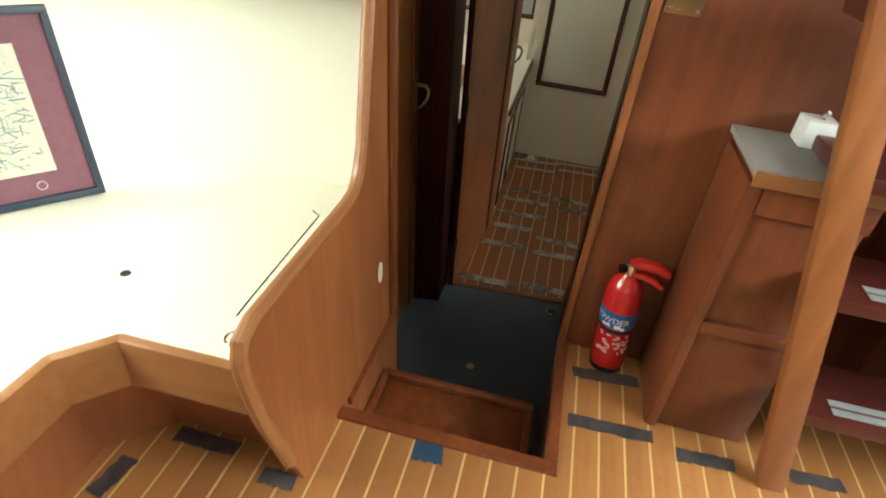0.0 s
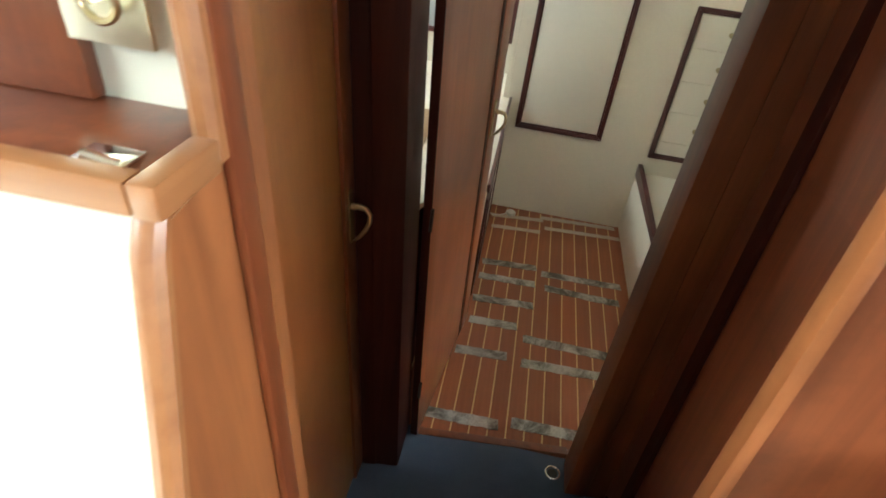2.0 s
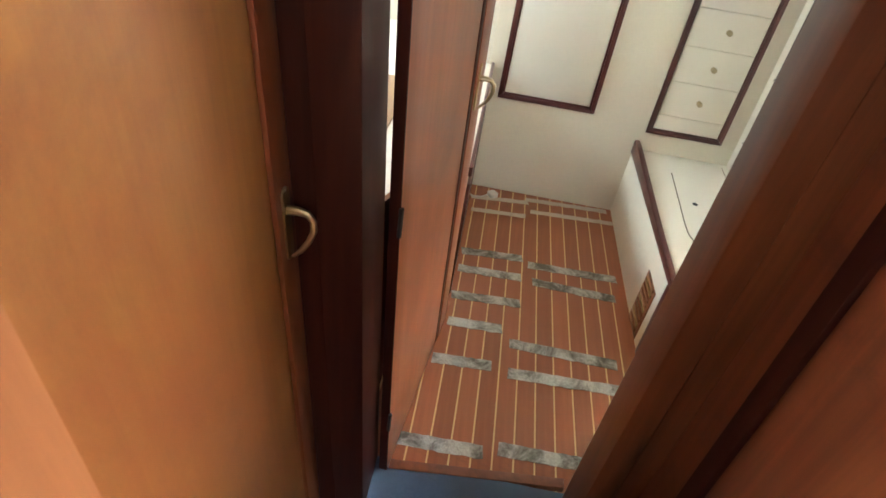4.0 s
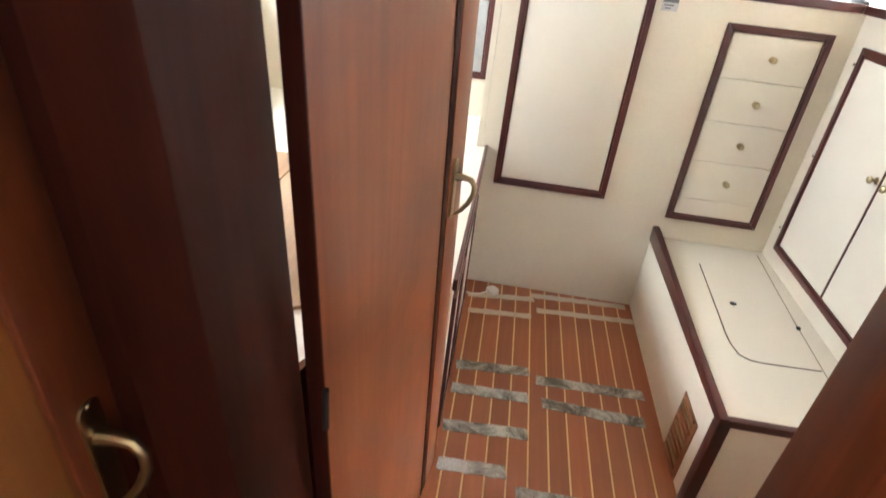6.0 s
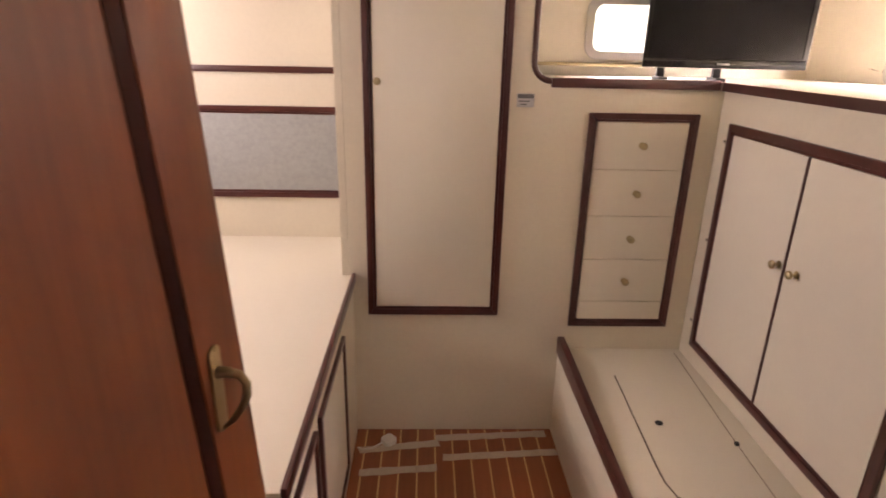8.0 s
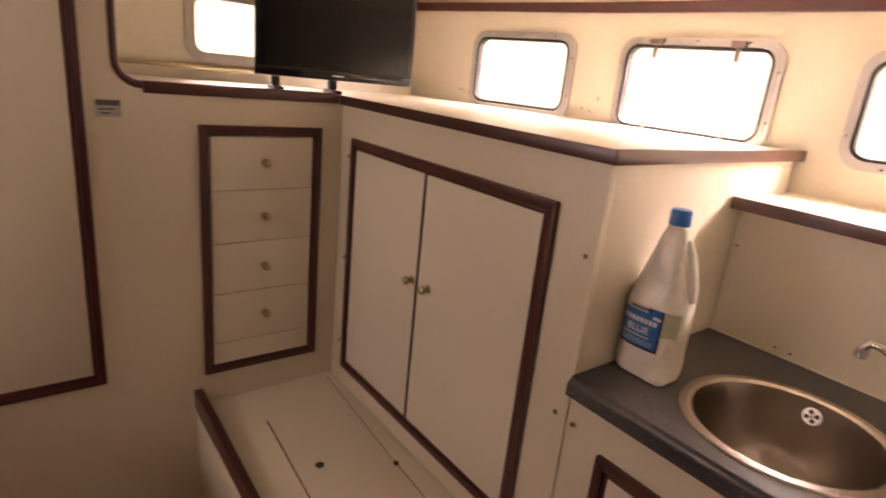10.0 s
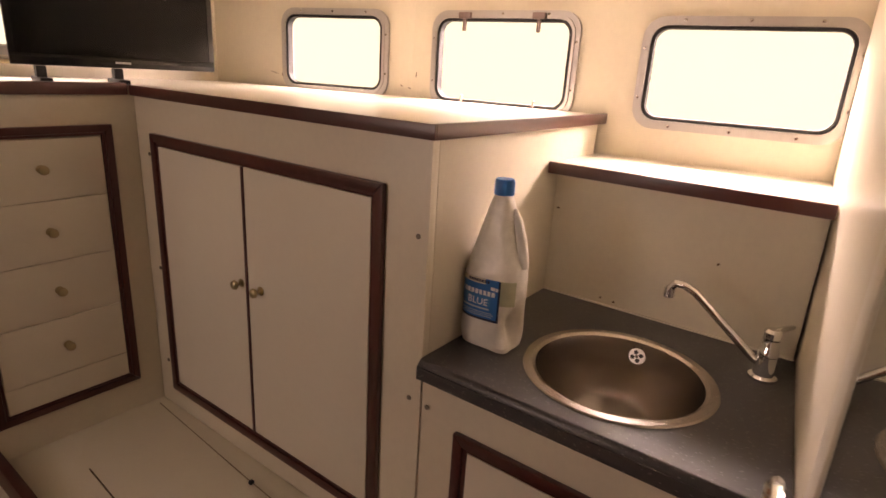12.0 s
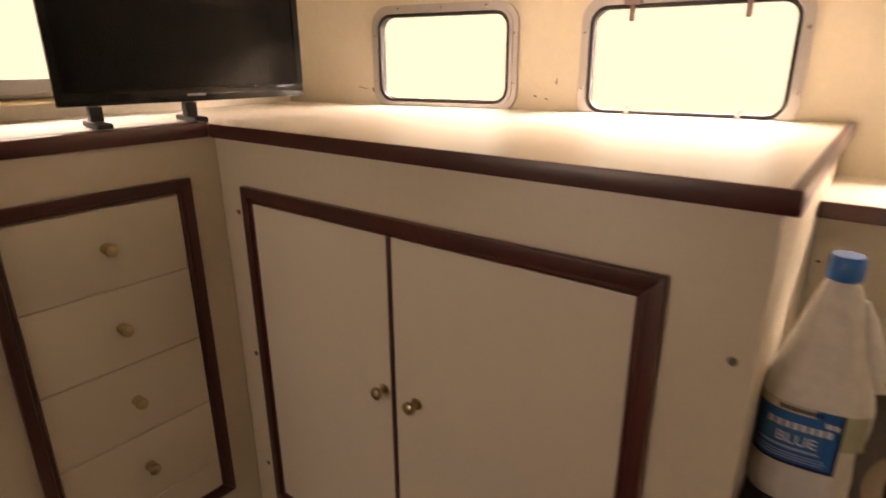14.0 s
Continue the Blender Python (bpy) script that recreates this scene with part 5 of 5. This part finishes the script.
def bunk_boards():
    ply = wood("bare_plywood", (0.42, 0.27, 0.15), (0.24, 0.13, 0.065), "y", 0.6, 0.0)
    for a, b in ((-1.45, -1.13), (-1.124, -0.8), (-0.794, -0.47)):
        t = thing("bunk_board", "bare plywood board lying on the port bench", "board", ((a + b) / 2, 3.1, 0.112), "loose bunk boards")
        part("board", slab([(a, 2.55), (b, 2.75), (b, 3.62), (a, 3.62)], "z", 0.1125, 0.124, 0.002), ply, t)


bunk_boards()


def side_shelf():
    t = thing("side_shelf", "white side shelf below the port window", "shelf", (-1.4, 3.4, 0.47))
    part("board", cube((-1.459, 2.35, 0.485), (-1.3, 4.449, 0.5), 0.002), CREAM_DOOR, t)
    part("lip", cube((-1.299, 2.35, 0.475), (-1.285, 4.449, 0.535), 0.003), WHITE, t, "white raised lip")


side_shelf()


def port_window():
    t = thing("port_window", "long aluminium framed window in the port side", "window", (-1.46, 3.75, 0.8))
    m = Matrix.Translation((-1.4595, 3.75, 0.95)) @ Matrix(((0, 0, 1, 0), (1, 0, 0, 0), (0, 1, 0, 0), (0, 0, 0, 1)))
    part("frame", moved(ring(rounded(1.05, 0.35, 0.06), rounded(0.97, 0.27, 0.04), 0.0, 0.014), m), ALUMINIUM, t, "satin aluminium frame")
    g = part("pane", moved(slab(rounded(0.99, 0.29, 0.04), "z", -0.03, -0.027), m), GLASS, t, "clear pane")
    g.visible_shadow = False


port_window()

# ---- tape strips on the floors ----


def tape(x0, y0, x1, y1, z, material, label, width, seed):
    rnd = random.Random(seed)
    t = thing("tape_strip", label, "tape", ((x0 + x1) / 2, (y0 + y1) / 2, z), "tape strips")
    p, q = Vector((x0, y0, 0)), Vector((x1, y1, 0))
    e = (q - p).normalized()
    n = Vector((e.y, -e.x, 0))
    steps = 14
    bm = bmesh.new()
    rows = []
    for k in range(steps + 1):
        c = p.lerp(q, k / steps) + e * (rnd.uniform(-0.004, 0.004) if k in (0, steps) else 0)
        a = c + n * rnd.uniform(-0.002, 0.002)
        b = c + n * (width + rnd.uniform(-0.003, 0.003)) + e * (rnd.uniform(-0.006, 0.006) if k in (0, steps) else 0)
        rows.append([bm.verts.new((v.x, v.y, h)) for v, h in ((a, z), (a, z + 0.0012), (b, z + 0.0012), (b, z))])
    for r0, r1 in zip(rows, rows[1:]):
        for i in range(3):
            bm.faces.new((r0[i], r0[i + 1], r1[i + 1], r1[i]))
    bmesh.ops.recalc_face_normals(bm, faces=bm.faces)
    part("film", bm, material, t)


LEAN = 0.0
CABIN_TAPES = [
    (-0.224, 2.397, 0.048, 2.405), (-0.163, 2.753, 0.053, 2.765), (-0.138, 2.957, 0.077, 2.965), (-0.142, 3.114, 0.140, 3.136), (-0.132, 3.296, 0.142, 3.308),
    (-0.140, 3.426, 0.139, 3.448), (0.096, 2.429, 0.366, 2.433), (0.116, 2.748, 0.543, 2.767), (0.113, 2.897, 0.526, 2.892), (0.194, 3.295, 0.561, 3.283), (0.174, 3.412, 0.572, 3.423)]
for k, r4 in enumerate(CABIN_TAPES):
    tape(*r4, FLOOR_C + 0.0008, TAPE_GREY, "strip of worn, dirty grey tape on the cabin floor", 0.05, k)
for k, r4 in enumerate([(-0.126, 3.781, 0.155, 3.807), (-0.144, 3.901, 0.161, 3.944), (0.176, 3.860, 0.605, 3.891), (0.152, 3.973, 0.583, 4.0)]):
    tape(*r4, FLOOR_C + 0.0008, TAPE_PALE, "strip of pale tape on the cabin floor", 0.036, 40 + k)
SALOON_TAPES = [(0.28, 1.36, 0.466, 1.375), (0.279, 1.18, 0.497, 1.188), (0.548, 1.155, 0.695, 1.162), (-0.62, 0.84, -0.462, 0.84), (-0.655, 0.73, -0.672, 0.628), (-0.385, 0.8, -0.31, 0.8), (0.827, 1.178, 0.952, 1.185)]
for k, r4 in enumerate(SALOON_TAPES):
    tape(*r4, FLOOR_S + 0.0008, TAPE_DARK, "strip of dark tape on the saloon floor", 0.04, 60 + k)
tape(-0.08, 0.973, -0.01, 0.978, FLOOR_S + 0.0008, plain("blue_tape", (0.02, 0.06, 0.12), 0.8), "small patch of blue tape on the saloon floor", 0.055, 90)

# ---- backdrop outside the windows ----
glow, glt, glp = shader("bright_sky")
glp.inputs["Base Color"].default_value = (0.02, 0.02, 0.02, 1)
glp.inputs["Emission Color"].default_value = (0.95, 1, 0.84, 1)
glp.inputs["Emission Strength"].default_value = 1.45
structure("backdrop", join(cube((5.2, -6, -4), (5.22, 12, 9)), cube((-5.0, 9.6, -4), (5.0, 9.62, 9)), cube((-5.0, -3, -4), (-4.98, 9.4, 9))), glow, "overcast bright sky outside the windows", "backdrop")

# ---- floor planks ----


def planks(parent, x_first, pitch, z, material, limits, strip=0.0055):
    """Strip planks along y with a pale inlay between them; limits(x) gives the runs of y."""
    meshes = {}
    n = 0
    x = x_first
    while x < limits[-1][1]:
        for lo, hi, y0, y1 in limits:
            if lo - 1e-6 <= x + pitch / 2 < hi:
                for name, a, b, mat, top in (("plank", x + strip / 2, x + pitch - strip / 2, material, z), ("inlay", x - strip / 2, x + strip / 2, HOLLY, z + 0.0002)):
                    key = (name, y0, y1)
                    if key not in meshes:
                        meshes[key] = mesh_of(name, cube((0, y0, z - 0.0045), (b - a, y1, top), 0.0004 if name == "plank" else 0.0, 1), mat)
                    ob = new(name, meshes[key])
                    ob.location = (a, 0, 0)
                    ob.parent = parent
                    n += 1
        x += pitch
    return n


planks(floor_saloon, 0.36 - 0.0635 * 18, 0.0635, FLOOR_S, PLANK, [(-0.8, -0.33, -2.38, 1.2), (-0.33, 0.25, -2.38, 0.976), (0.25, 1.4, -2.38, 1.458)])
planks(floor_cabin, 0.148 - 0.0667 * 7, 0.0667, FLOOR_C, PLANK_C, [(-0.34, 0.28, 2.2, FAR - 0.002), (0.28, 1.065, 2.25, FAR - 0.002)])
